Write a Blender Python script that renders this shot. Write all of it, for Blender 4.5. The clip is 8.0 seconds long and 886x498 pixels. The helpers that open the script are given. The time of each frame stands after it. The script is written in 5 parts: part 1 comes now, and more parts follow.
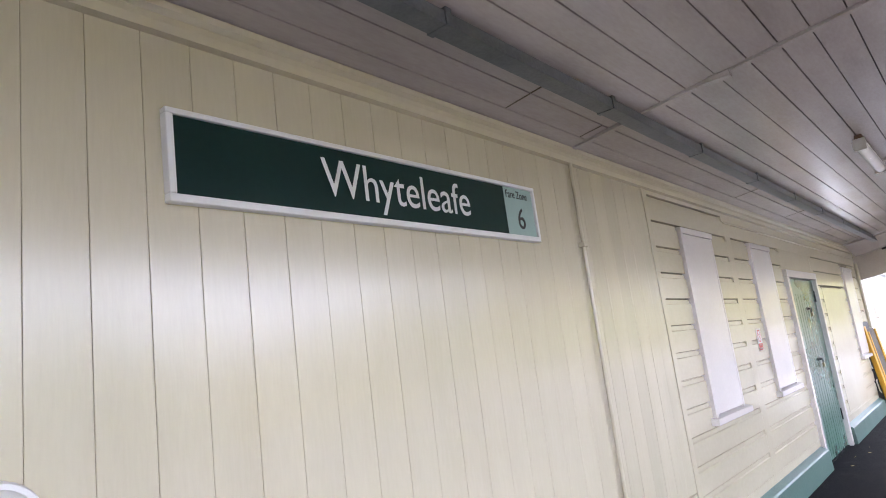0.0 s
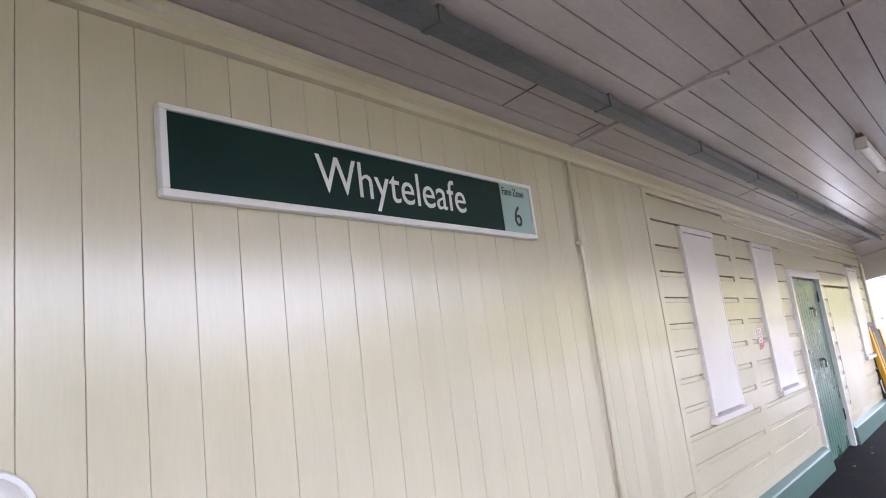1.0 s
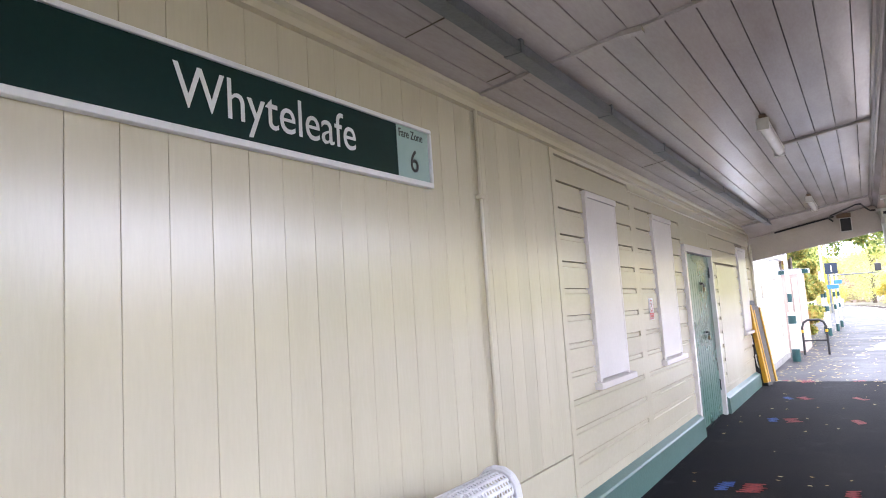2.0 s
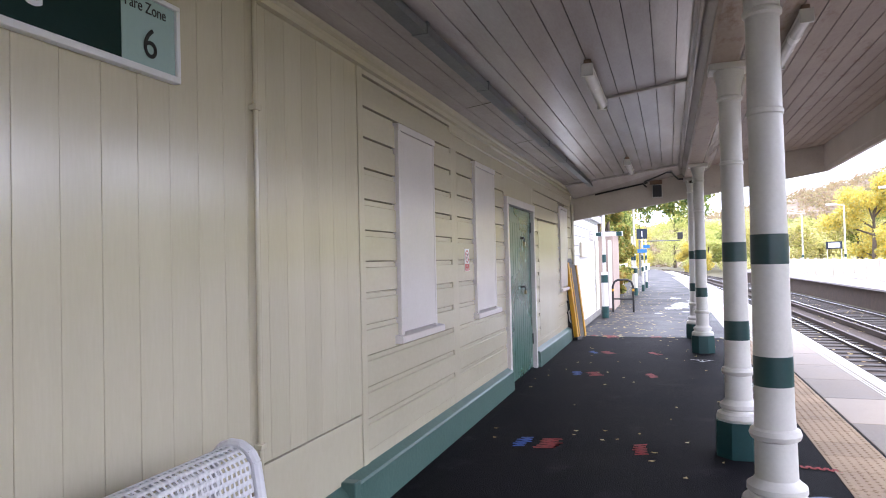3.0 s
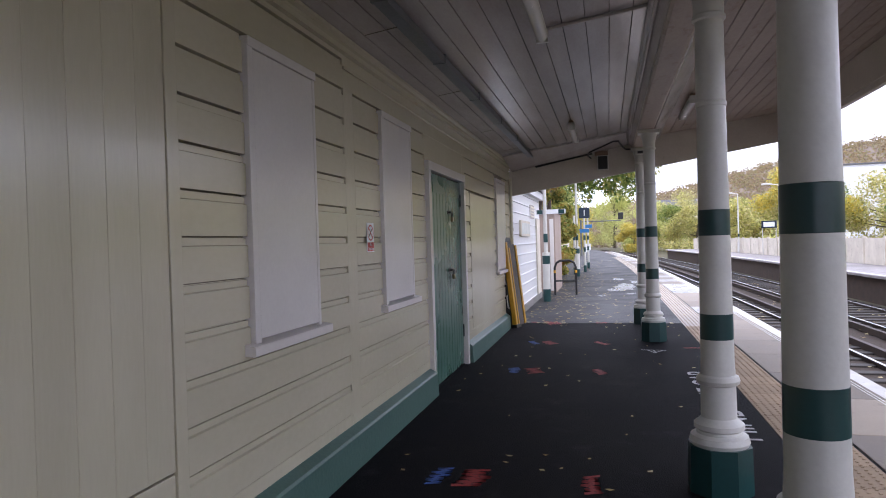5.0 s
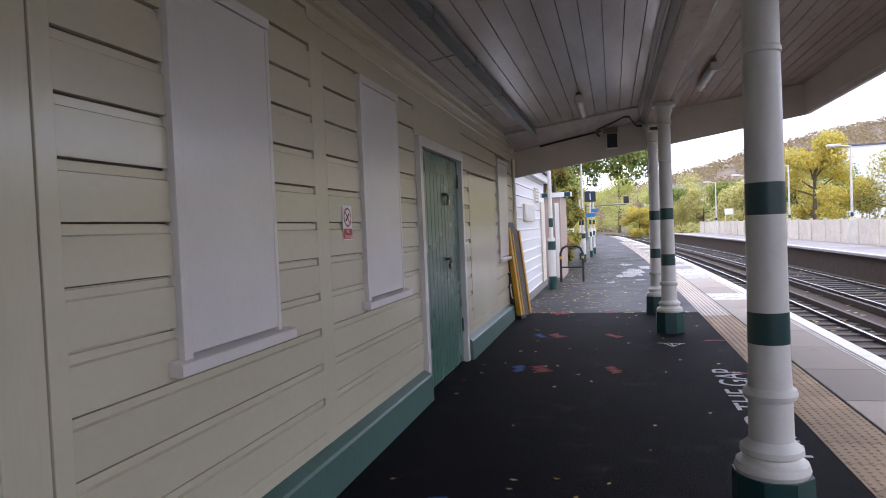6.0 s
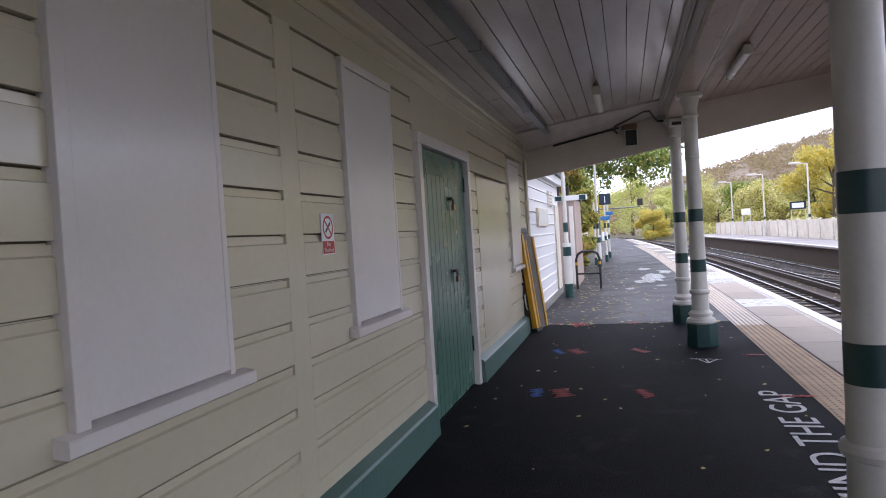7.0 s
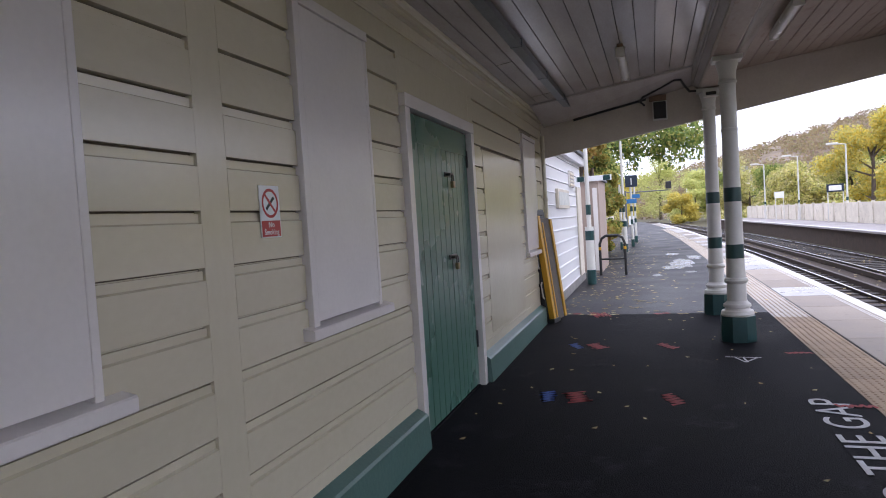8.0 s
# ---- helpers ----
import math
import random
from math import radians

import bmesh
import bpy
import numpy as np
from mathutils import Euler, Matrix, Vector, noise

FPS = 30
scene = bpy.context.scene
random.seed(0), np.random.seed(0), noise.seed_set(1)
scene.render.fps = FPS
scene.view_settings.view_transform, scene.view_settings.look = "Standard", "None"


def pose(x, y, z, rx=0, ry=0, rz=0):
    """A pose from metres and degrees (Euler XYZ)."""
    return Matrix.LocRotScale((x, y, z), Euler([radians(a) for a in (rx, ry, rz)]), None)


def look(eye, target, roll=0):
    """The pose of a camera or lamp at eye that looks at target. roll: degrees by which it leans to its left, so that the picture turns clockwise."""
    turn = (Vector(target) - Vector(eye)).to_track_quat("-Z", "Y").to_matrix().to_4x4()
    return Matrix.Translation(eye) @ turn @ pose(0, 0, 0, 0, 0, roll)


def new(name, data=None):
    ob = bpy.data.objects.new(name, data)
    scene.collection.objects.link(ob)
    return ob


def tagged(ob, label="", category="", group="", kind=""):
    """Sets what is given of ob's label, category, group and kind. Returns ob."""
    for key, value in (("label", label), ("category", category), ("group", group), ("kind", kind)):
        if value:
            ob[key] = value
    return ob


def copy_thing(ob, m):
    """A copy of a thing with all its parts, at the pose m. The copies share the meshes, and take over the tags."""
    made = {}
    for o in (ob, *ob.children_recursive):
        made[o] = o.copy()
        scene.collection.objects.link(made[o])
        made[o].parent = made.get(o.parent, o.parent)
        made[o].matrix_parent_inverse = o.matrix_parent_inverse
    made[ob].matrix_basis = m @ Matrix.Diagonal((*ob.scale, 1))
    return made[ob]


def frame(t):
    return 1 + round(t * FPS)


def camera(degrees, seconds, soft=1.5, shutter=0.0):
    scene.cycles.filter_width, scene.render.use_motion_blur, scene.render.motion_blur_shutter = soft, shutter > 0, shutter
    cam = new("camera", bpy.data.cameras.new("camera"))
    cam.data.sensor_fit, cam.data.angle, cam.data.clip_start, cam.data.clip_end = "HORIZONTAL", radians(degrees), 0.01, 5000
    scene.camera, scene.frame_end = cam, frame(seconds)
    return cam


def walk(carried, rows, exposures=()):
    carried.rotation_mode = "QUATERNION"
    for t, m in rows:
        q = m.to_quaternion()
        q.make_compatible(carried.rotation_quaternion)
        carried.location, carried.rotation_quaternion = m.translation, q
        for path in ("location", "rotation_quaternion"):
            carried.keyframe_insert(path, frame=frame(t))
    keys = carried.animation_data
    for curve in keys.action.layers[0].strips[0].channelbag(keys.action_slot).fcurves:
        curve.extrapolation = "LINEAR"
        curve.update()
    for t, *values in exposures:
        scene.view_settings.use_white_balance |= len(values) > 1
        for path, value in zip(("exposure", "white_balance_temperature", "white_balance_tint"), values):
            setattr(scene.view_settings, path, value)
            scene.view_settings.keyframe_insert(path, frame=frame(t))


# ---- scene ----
cam = camera(68.3, 8.0, soft=1.0)
PATH = [
    (0, (1.88, 0.26, 1.67), (0.638, 1.785, 2.032), -7.3),
    (0.5, (1.891, 0.261, 1.661), (0.64, 1.779, 2.019), -7.5),
    (1, (1.925, 0.281, 1.649), (0.669, 1.795, 2.011), -7.0),
    (1.2, (1.923, 0.306, 1.663), (0.668, 1.824, 2.011), -6.3),
    (2.3, (1.874, 0.7, 1.6), (0.922, 2.452, 1.752), -3.2),
    (2.5, (1.894, 0.814, 1.588), (1.03, 2.614, 1.706), -3.1),
    (3, (1.884, 1.253, 1.558), (1.23, 3.143, 1.598), -1.3),
    (3.5, (1.853, 1.599, 1.523), (1.342, 3.532, 1.493), -2.2),
    (4, (1.782, 1.983, 1.525), (1.345, 3.934, 1.49), -3.6),
    (4.5, (1.777, 2.375, 1.524), (1.275, 4.31, 1.552), -1.8),
    (4.7, (1.778, 2.508, 1.522), (1.283, 4.446, 1.534), -1.5),
    (5.8, (1.673, 3.307, 1.498), (1.185, 5.246, 1.434), -2.6),
    (6, (1.666, 3.461, 1.504), (1.16, 5.395, 1.444), -2.4),
    (6.5, (1.618, 3.84, 1.501), (1.076, 5.764, 1.432), -2.8),
    (7, (1.539, 4.194, 1.52), (0.998, 6.119, 1.482), -3.6),
    (7.5, (1.544, 4.588, 1.504), (0.961, 6.5, 1.464), -3.4),
    (8, (1.543, 4.989, 1.481), (0.926, 6.89, 1.4), -3.6),
]
# exposure rows: seconds, stops
EXPOSURES = [(0.0, 1.34), (1.2, 1.34), (2.5, 1.04), (3.0, 0.58), (3.5, 0.0), (4.0, -0.33), (4.5, -0.47), (6.5, -0.42), (8.0, -0.52)]
walk(cam, [(t, look(eye, target, roll)) for t, eye, target, roll in PATH], EXPOSURES)

# ---------------------------------------------------------------- light
world = bpy.data.worlds.new("overcast_sky")
scene.world = world
world.use_nodes = True
wn, wl = world.node_tree.nodes, world.node_tree.links
sky = wn.new("ShaderNodeTexSky")
sky.sky_type = 'NISHITA'
sky.sun_disc = False
sky.sun_elevation = radians(52)
sky.sun_rotation = radians(142)
sky.dust_density = 4.0
hsv = wn.new("ShaderNodeHueSaturation")
hsv.inputs["Saturation"].default_value = 0.25
wl.new(sky.outputs["Color"], hsv.inputs["Color"])
# cloud cover: three times brighter overhead than at the skyline
way = wn.new("ShaderNodeTexCoord")
split = wn.new("ShaderNodeSeparateXYZ")
wl.new(way.outputs["Generated"], split.inputs["Vector"])
cloud = wn.new("ShaderNodeMapRange")
cloud.inputs["From Min"].default_value, cloud.inputs["From Max"].default_value = 0.0, 1.0
cloud.inputs["To Min"].default_value, cloud.inputs["To Max"].default_value = 24.0, 24.0
wl.new(split.outputs["Z"], cloud.inputs["Value"])
tint = wn.new("ShaderNodeVectorMath")
tint.operation = 'SCALE'
tint.inputs[0].default_value = (0.955, 0.985, 1.27)
wl.new(cloud.outputs[0], tint.inputs["Scale"])
cover = wn.new("ShaderNodeMix")
cover.data_type = 'RGBA'
cover.inputs[0].default_value = 0.8
wl.new(hsv.outputs["Color"], cover.inputs[6])
wl.new(tint.outputs[0], cover.inputs[7])
wl.new(cover.outputs[2], wn["Background"].inputs["Color"])
wn["Background"].inputs["Strength"].default_value = 0.15
sun = new("sun", bpy.data.lights.new("sun", 'SUN'))
sun.data.energy = 1.4
sun.data.angle = radians(25)
sun.data.color = (1.0, 0.98, 0.965)
sun.matrix_world = look((0, 0, 0), (-0.35, 0.45, -0.82))


# ---------------------------------------------------------------- materials
def shader(name):
    m = bpy.data.materials.new(name)
    m.use_nodes = True
    return m, m.node_tree.nodes, m.node_tree.links, m.node_tree.nodes["Principled BSDF"]


def surface(name, low, high, rough=0.5, scale=3.0, fine=60.0, bump=0.15, metal=0.0, pieces=0.0, rough_var=0.1, stretch=(1, 1, 1), grime=None, grime_at=0.62, gloss=0.5):
    """A two-scale mottled surface: broad tone, fine grain and relief; pieces: tone change from object to object."""
    m, n, l, p = shader(name)
    geo = n.new("ShaderNodeNewGeometry")
    mp = n.new("ShaderNodeMapping")
    mp.inputs["Scale"].default_value = stretch
    l.new(geo.outputs["Position"], mp.inputs["Vector"])
    a, b = n.new("ShaderNodeTexNoise"), n.new("ShaderNodeTexNoise")
    a.inputs["Scale"].default_value, a.inputs["Detail"].default_value = scale, 5
    b.inputs["Scale"].default_value, b.inputs["Detail"].default_value = fine, 4
    l.new(mp.outputs["Vector"], a.inputs["Vector"])
    l.new(mp.outputs["Vector"], b.inputs["Vector"])
    add = n.new("ShaderNodeMath")
    add.operation = 'MULTIPLY_ADD'
    l.new(b.outputs["Fac"], add.inputs[0])
    add.inputs[1].default_value = 0.5
    l.new(a.outputs["Fac"], add.inputs[2])
    ramp = n.new("ShaderNodeMapRange")
    ramp.inputs["From Min"].default_value, ramp.inputs["From Max"].default_value = 0.45, 1.05
    l.new(add.outputs[0], ramp.inputs["Value"])
    mix = n.new("ShaderNodeMix")
    mix.data_type = 'RGBA'
    mix.inputs[6].default_value, mix.inputs[7].default_value = (*low, 1), (*high, 1)
    l.new(ramp.outputs[0], mix.inputs[0])
    colour = mix.outputs[2]
    if grime:
        g = n.new("ShaderNodeTexNoise")
        g.inputs["Scale"].default_value, g.inputs["Detail"].default_value, g.inputs["Roughness"].default_value = scale * 2.3, 8, 0.7
        l.new(mp.outputs["Vector"], g.inputs["Vector"])
        gr = n.new("ShaderNodeMapRange")
        gr.inputs["From Min"].default_value, gr.inputs["From Max"].default_value = grime_at, grime_at + 0.16
        l.new(g.outputs["Fac"], gr.inputs["Value"])
        gm = n.new("ShaderNodeMix")
        gm.data_type = 'RGBA'
        gm.inputs[7].default_value = (*grime, 1)
        l.new(gr.outputs[0], gm.inputs[0])
        l.new(colour, gm.inputs[6])
        colour = gm.outputs[2]
    if pieces:
        info = n.new("ShaderNodeObjectInfo")
        v = n.new("ShaderNodeMapRange")
        v.inputs["To Min"].default_value, v.inputs["To Max"].default_value = 1 - pieces, 1 + pieces
        l.new(info.outputs["Random"], v.inputs["Value"])
        h = n.new("ShaderNodeHueSaturation")
        l.new(v.outputs[0], h.inputs["Value"])
        l.new(colour, h.inputs["Color"])
        colour = h.outputs["Color"]
    l.new(colour, p.inputs["Base Color"])
    rr = n.new("ShaderNodeMapRange")
    rr.inputs["To Min"].default_value, rr.inputs["To Max"].default_value = max(0.02, rough - rough_var), min(1, rough + rough_var)
    l.new(a.outputs["Fac"], rr.inputs["Value"])
    l.new(rr.outputs[0], p.inputs["Roughness"])
    p.inputs["Specular IOR Level"].default_value = gloss
    p.inputs["Metallic"].default_value = metal
    if bump:
        bp = n.new("ShaderNodeBump")
        bp.inputs["Strength"].default_value, bp.inputs["Distance"].default_value = bump, 0.01
        l.new(add.outputs[0], bp.inputs["Height"])
        l.new(bp.outputs["Normal"], p.inputs["Normal"])
    return m


def leafy(name, colours, rough=0.6):
    """Leaves: every small island takes a colour of its own."""
    m, n, l, p = shader(name)
    geo = n.new("ShaderNodeNewGeometry")
    ramp = n.new("ShaderNodeValToRGB")
    ramp.color_ramp.interpolation = 'LINEAR'
    els = ramp.color_ramp.elements
    for i, c in enumerate(colours):
        e = els[i] if i < 2 else els.new(1.0)
        e.color = (*c, 1)
    for i, e in enumerate(els):
        e.position = i / max(1, len(colours) - 1)
    l.new(geo.outputs["Random Per Island"], ramp.inputs["Fac"])
    l.new(ramp.outputs["Color"], p.inputs["Base Color"])
    p.inputs["Roughness"].default_value = rough
    tr = n.new("ShaderNodeBsdfTranslucent")
    l.new(ramp.outputs["Color"], tr.inputs["Color"])
    mx = n.new("ShaderNodeMixShader")
    mx.inputs[0].default_value = 0.45
    l.new(p.outputs[0], mx.inputs[1])
    l.new(tr.outputs[0], mx.inputs[2])
    l.new(mx.outputs[0], n["Material Output"].inputs["Surface"])
    return m


GRIMY = surface("grimy_joint_backing", (0.10, 0.082, 0.06), (0.17, 0.14, 0.105), 0.9, 6, 60, 0.2)
CREAM = surface("cream_gloss_paint", (0.56, 0.515, 0.385), (0.63, 0.585, 0.445), 0.21, 1.3, 25, 0.08, rough_var=0.03, stretch=(1, 1, 0.5), grime=(0.47, 0.445, 0.37), grime_at=0.66, gloss=1.0)
CREAM_BOARD = surface("cream_board_paint", (0.56, 0.515, 0.385), (0.63, 0.585, 0.445), 0.21, 2.0, 30, 0.08, rough_var=0.03, pieces=0.03, stretch=(1, 2.5, 0.35), grime=(0.47, 0.44, 0.36), grime_at=0.67, gloss=1.0)
PLANK = surface("cream_plank_paint", (0.56, 0.515, 0.385), (0.63, 0.585, 0.445), 0.21, 1.6, 28, 0.08, rough_var=0.03, pieces=0.03, stretch=(1, 0.6, 1), grime=(0.49, 0.46, 0.385), grime_at=0.68, gloss=1.0)
HUT_WHITE = surface("hut_white_paint", (0.70, 0.70, 0.71), (0.76, 0.76, 0.77), 0.45, 1.0, 30, 0.04, rough_var=0.04)
WHITE = surface("white_gloss_paint", (0.68, 0.645, 0.625), (0.76, 0.725, 0.70), 0.22, 2.0, 40, 0.06, rough_var=0.03, grime=(0.57, 0.54, 0.53), grime_at=0.68, gloss=0.7)
COLUMN_WHITE = surface("column_paint", (0.56, 0.55, 0.52), (0.66, 0.65, 0.615), 0.36, 4.0, 50, 0.15, grime=(0.45, 0.40, 0.33), grime_at=0.70)
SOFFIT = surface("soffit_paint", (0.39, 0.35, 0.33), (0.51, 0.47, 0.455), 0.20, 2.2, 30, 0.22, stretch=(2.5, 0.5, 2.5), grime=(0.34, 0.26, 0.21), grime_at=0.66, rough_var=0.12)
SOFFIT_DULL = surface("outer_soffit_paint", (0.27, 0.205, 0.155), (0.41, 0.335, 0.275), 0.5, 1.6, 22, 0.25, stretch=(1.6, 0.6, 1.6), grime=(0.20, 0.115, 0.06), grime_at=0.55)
GREEN = surface("green_door_paint", (0.055, 0.135, 0.10), (0.075, 0.165, 0.128), 0.27, 1.0, 40, 0.10)
PLINTH_GREEN = surface("plinth_green_paint", (0.055, 0.115, 0.10), (0.085, 0.16, 0.14), 0.42, 3.0, 35, 0.3, grime=(0.035, 0.07, 0.055), grime_at=0.64)
DARK_GREEN = surface("dark_green_paint", (0.008, 0.040, 0.042), (0.014, 0.060, 0.060), 0.33, 3.0, 40, 0.12)
SIGN_GREEN = surface("sign_enamel", (0.004, 0.022, 0.020), (0.007, 0.030, 0.028), 0.30, 3.0, 40, 0.0, rough_var=0.03, gloss=0.25)
SIGN_PALE = surface("sign_pale_enamel", (0.33, 0.47, 0.45), (0.37, 0.51, 0.49), 0.35, 3.0, 40, 0.0)
INK = surface("sign_black", (0.012, 0.014, 0.014), (0.018, 0.02, 0.02), 0.4, 3, 40, 0)
SIGN_WHITE = surface("sign_white", (0.74, 0.75, 0.76), (0.82, 0.82, 0.83), 0.35, 3, 40, 0.03)
RED = surface("sign_red", (0.42, 0.03, 0.03), (0.50, 0.045, 0.04), 0.4, 3, 40, 0.0)
STEEL = surface("grey_trunking", (0.10, 0.115, 0.13), (0.19, 0.205, 0.22), 0.42, 6.0, 60, 0.12, metal=0.55)
BLACK = surface("black_plastic", (0.010, 0.010, 0.011), (0.02, 0.02, 0.022), 0.45, 8, 80, 0.1)
BRASS = surface("padlock_brass", (0.14, 0.11, 0.06), (0.24, 0.19, 0.10), 0.4, 20, 120, 0.05, metal=0.9)
# one asphalt in two tones: canopy shade and open daylight are in the colours
ASPHALT_SHADED = surface("shaded_platform_asphalt", (0.002, 0.002, 0.003), (0.012, 0.012, 0.0155), 0.72, 1.0, 110, 1.0, rough_var=0.15, grime=(0.024, 0.024, 0.029), grime_at=0.56, gloss=0.06)
ASPHALT_DAYLIT = surface("daylit_damp_asphalt", (0.0065, 0.0063, 0.0078), (0.0195, 0.019, 0.022), 0.52, 0.9, 140, 0.4, rough_var=0.25, grime=(0.010, 0.010, 0.011), grime_at=0.60, gloss=0.24)
WET = surface("wet_film", (0.03, 0.03, 0.032), (0.05, 0.05, 0.052), 0.27, 2.5, 60, 0.15, rough_var=0.12, gloss=0.7)
TACTILE = surface("buff_tactile_paving", (0.25, 0.175, 0.11), (0.36, 0.26, 0.17), 0.7, 3.0, 90, 0.3, pieces=0.10, grime=(0.16, 0.12, 0.085), grime_at=0.60)
COPING = surface("coping_concrete", (0.19, 0.155, 0.125), (0.30, 0.25, 0.205), 0.62, 2.0, 110, 0.3, pieces=0.30, grime=(0.07, 0.06, 0.055), grime_at=0.6, rough_var=0.2)
FAR_PAVING = surface("far_platform_paving", (0.20, 0.182, 0.178), (0.34, 0.31, 0.305), 0.62, 2.0, 110, 0.3, pieces=0.15, grime=(0.12, 0.105, 0.10), grime_at=0.6, rough_var=0.2)
EDGE_WHITE = surface("edge_line_paint", (0.55, 0.54, 0.53), (0.78, 0.77, 0.76), 0.6, 6, 90, 0.25, grime=(0.30, 0.27, 0.25), grime_at=0.60)
ROAD_WHITE = surface("worn_white_marking", (0.36, 0.36, 0.38), (0.60, 0.60, 0.61), 0.7, 14, 120, 0.3, grime=(0.10, 0.10, 0.105), grime_at=0.58)
SPRAY_RED = surface("red_spray_paint", (0.24, 0.022, 0.025), (0.44, 0.04, 0.04), 0.7, 25, 140, 0.2, grime=(0.03, 0.015, 0.018), grime_at=0.50)
SPRAY_BLUE = surface("blue_spray_paint", (0.03, 0.08, 0.32), (0.045, 0.14, 0.54), 0.7, 25, 140, 0.2, grime=(0.015, 0.02, 0.04), grime_at=0.50)
DISC_BLUE = surface("blue_floor_disc", (0.12, 0.18, 0.36), (0.20, 0.27, 0.46), 0.5, 8, 80, 0.1)
COPING_WET = surface("wet_coping_concrete", (0.20, 0.19, 0.19), (0.32, 0.305, 0.305), 0.30, 2.0, 110, 0.2, pieces=0.50, grime=(0.09, 0.08, 0.08), grime_at=0.6, rough_var=0.2)
TACTILE_WET = surface("wet_tactile_paving", (0.27, 0.21, 0.15), (0.38, 0.31, 0.23), 0.36, 3.0, 90, 0.2, pieces=0.10, rough_var=0.15)
FASCIA = surface("weathered_fascia_paint", (0.50, 0.445, 0.385), (0.62, 0.565, 0.50), 0.45, 2.0, 35, 0.2, grime=(0.26, 0.21, 0.16), grime_at=0.64)
BRICK = surface("platform_face_brick", (0.032, 0.021, 0.015), (0.085, 0.056, 0.040), 0.85, 4, 60, 0.5, grime=(0.05, 0.04, 0.03), grime_at=0.55)
BALLAST = surface("track_ballast", (0.018, 0.011, 0.007), (0.060, 0.040, 0.028), 0.95, 9, 40, 1.0, grime=(0.05, 0.038, 0.028), grime_at=0.55)
SLEEPER = surface("concrete_sleeper", (0.020, 0.016, 0.014), (0.045, 0.037, 0.033), 0.7, 6, 70, 0.3, pieces=0.15)
RAIL_RUST = surface("rusty_rail", (0.022, 0.015, 0.012), (0.055, 0.036, 0.028), 0.6, 8, 80, 0.3)
RAIL_TOP = surface("polished_rail_head", (0.50, 0.50, 0.52), (0.66, 0.66, 0.68), 0.28, 3, 50, 0.0, metal=1.0)
YELLOW = surface("yellow_ramp_paint", (0.55, 0.28, 0.015), (0.68, 0.37, 0.03), 0.42, 5, 60, 0.1, grime=(0.20, 0.11, 0.03), grime_at=0.62)
RAMP_GREY = surface("cement_plinth", (0.16, 0.15, 0.14), (0.28, 0.265, 0.25), 0.8, 4, 90, 0.4)
GRIT = surface("grit_deck", (0.10, 0.085, 0.07), (0.17, 0.145, 0.12), 0.8, 6, 140, 0.5)
CONCRETE = surface("fence_concrete", (0.56, 0.505, 0.42), (0.74, 0.68, 0.575), 0.8, 2.0, 40, 0.3, pieces=0.06, grime=(0.22, 0.20, 0.15), grime_at=0.58)
SHED_BROWN = surface("brown_timber", (0.16, 0.10, 0.07), (0.26, 0.17, 0.12), 0.7, 3, 40, 0.3, stretch=(3, 3, 0.4))
SHED_PALE = surface("weathered_pink_brown_timber", (0.30, 0.23, 0.19), (0.42, 0.33, 0.28), 0.75, 3, 40, 0.3, stretch=(3, 3, 0.4))
ROOF_GREY = surface("roof_felt", (0.10, 0.10, 0.11), (0.17, 0.17, 0.18), 0.8, 3, 60, 0.3)
BARK = surface("bark", (0.055, 0.042, 0.032), (0.13, 0.10, 0.08), 0.9, 4, 30, 0.8, stretch=(4, 4, 0.8))
EARTH = surface("verge_earth", (0.06, 0.055, 0.03), (0.13, 0.115, 0.06), 0.95, 0.8, 14, 0.8)
HILL = surface("wooded_hill", (0.20, 0.155, 0.125), (0.29, 0.235, 0.165), 0.95, 0.03, 0.35, 0.0, grime=(0.14, 0.105, 0.085), grime_at=0.5)
BLUE_SIGN = surface("blue_sign", (0.03, 0.16, 0.42), (0.05, 0.22, 0.5), 0.4, 4, 40, 0)
NAVY = surface("navy_sign", (0.008, 0.018, 0.04), (0.012, 0.028, 0.055), 0.4, 4, 40, 0)
POSTER = surface("poster_paper", (0.42, 0.44, 0.42), (0.66, 0.67, 0.63), 0.5, 9, 60, 0)
BENCH_WHITE = surface("bench_powder_coat", (0.68, 0.68, 0.72), (0.78, 0.78, 0.82), 0.35, 4, 60, 0.05)
TUBE = surface("lamp_diffuser", (0.70, 0.69, 0.68), (0.80, 0.79, 0.78), 0.25, 4, 50, 0.0)
LEAF_YELLOW = leafy("autumn_yellow_leaves", [(0.60, 0.46, 0.07), (0.74, 0.58, 0.10), (0.40, 0.42, 0.13), (0.80, 0.66, 0.20), (0.50, 0.50, 0.17)])
LEAF_MIX = leafy("turning_leaves", [(0.16, 0.18, 0.06), (0.48, 0.50, 0.16), (0.64, 0.60, 0.20), (0.74, 0.64, 0.24), (0.40, 0.38, 0.16), (0.85, 0.76, 0.45)])
LEAF_GREEN = leafy("green_leaves", [(0.08, 0.12, 0.04), (0.20, 0.28, 0.07), (0.34, 0.40, 0.11), (0.52, 0.48, 0.14)])
LEAF_BOUGH = leafy("bough_leaves", [(0.16, 0.22, 0.07), (0.34, 0.42, 0.13), (0.52, 0.55, 0.20), (0.70, 0.62, 0.22)])
LEAF_IVY = leafy("ivy_leaves", [(0.10, 0.15, 0.04), (0.30, 0.32, 0.08), (0.46, 0.42, 0.10), (0.36, 0.24, 0.07)])
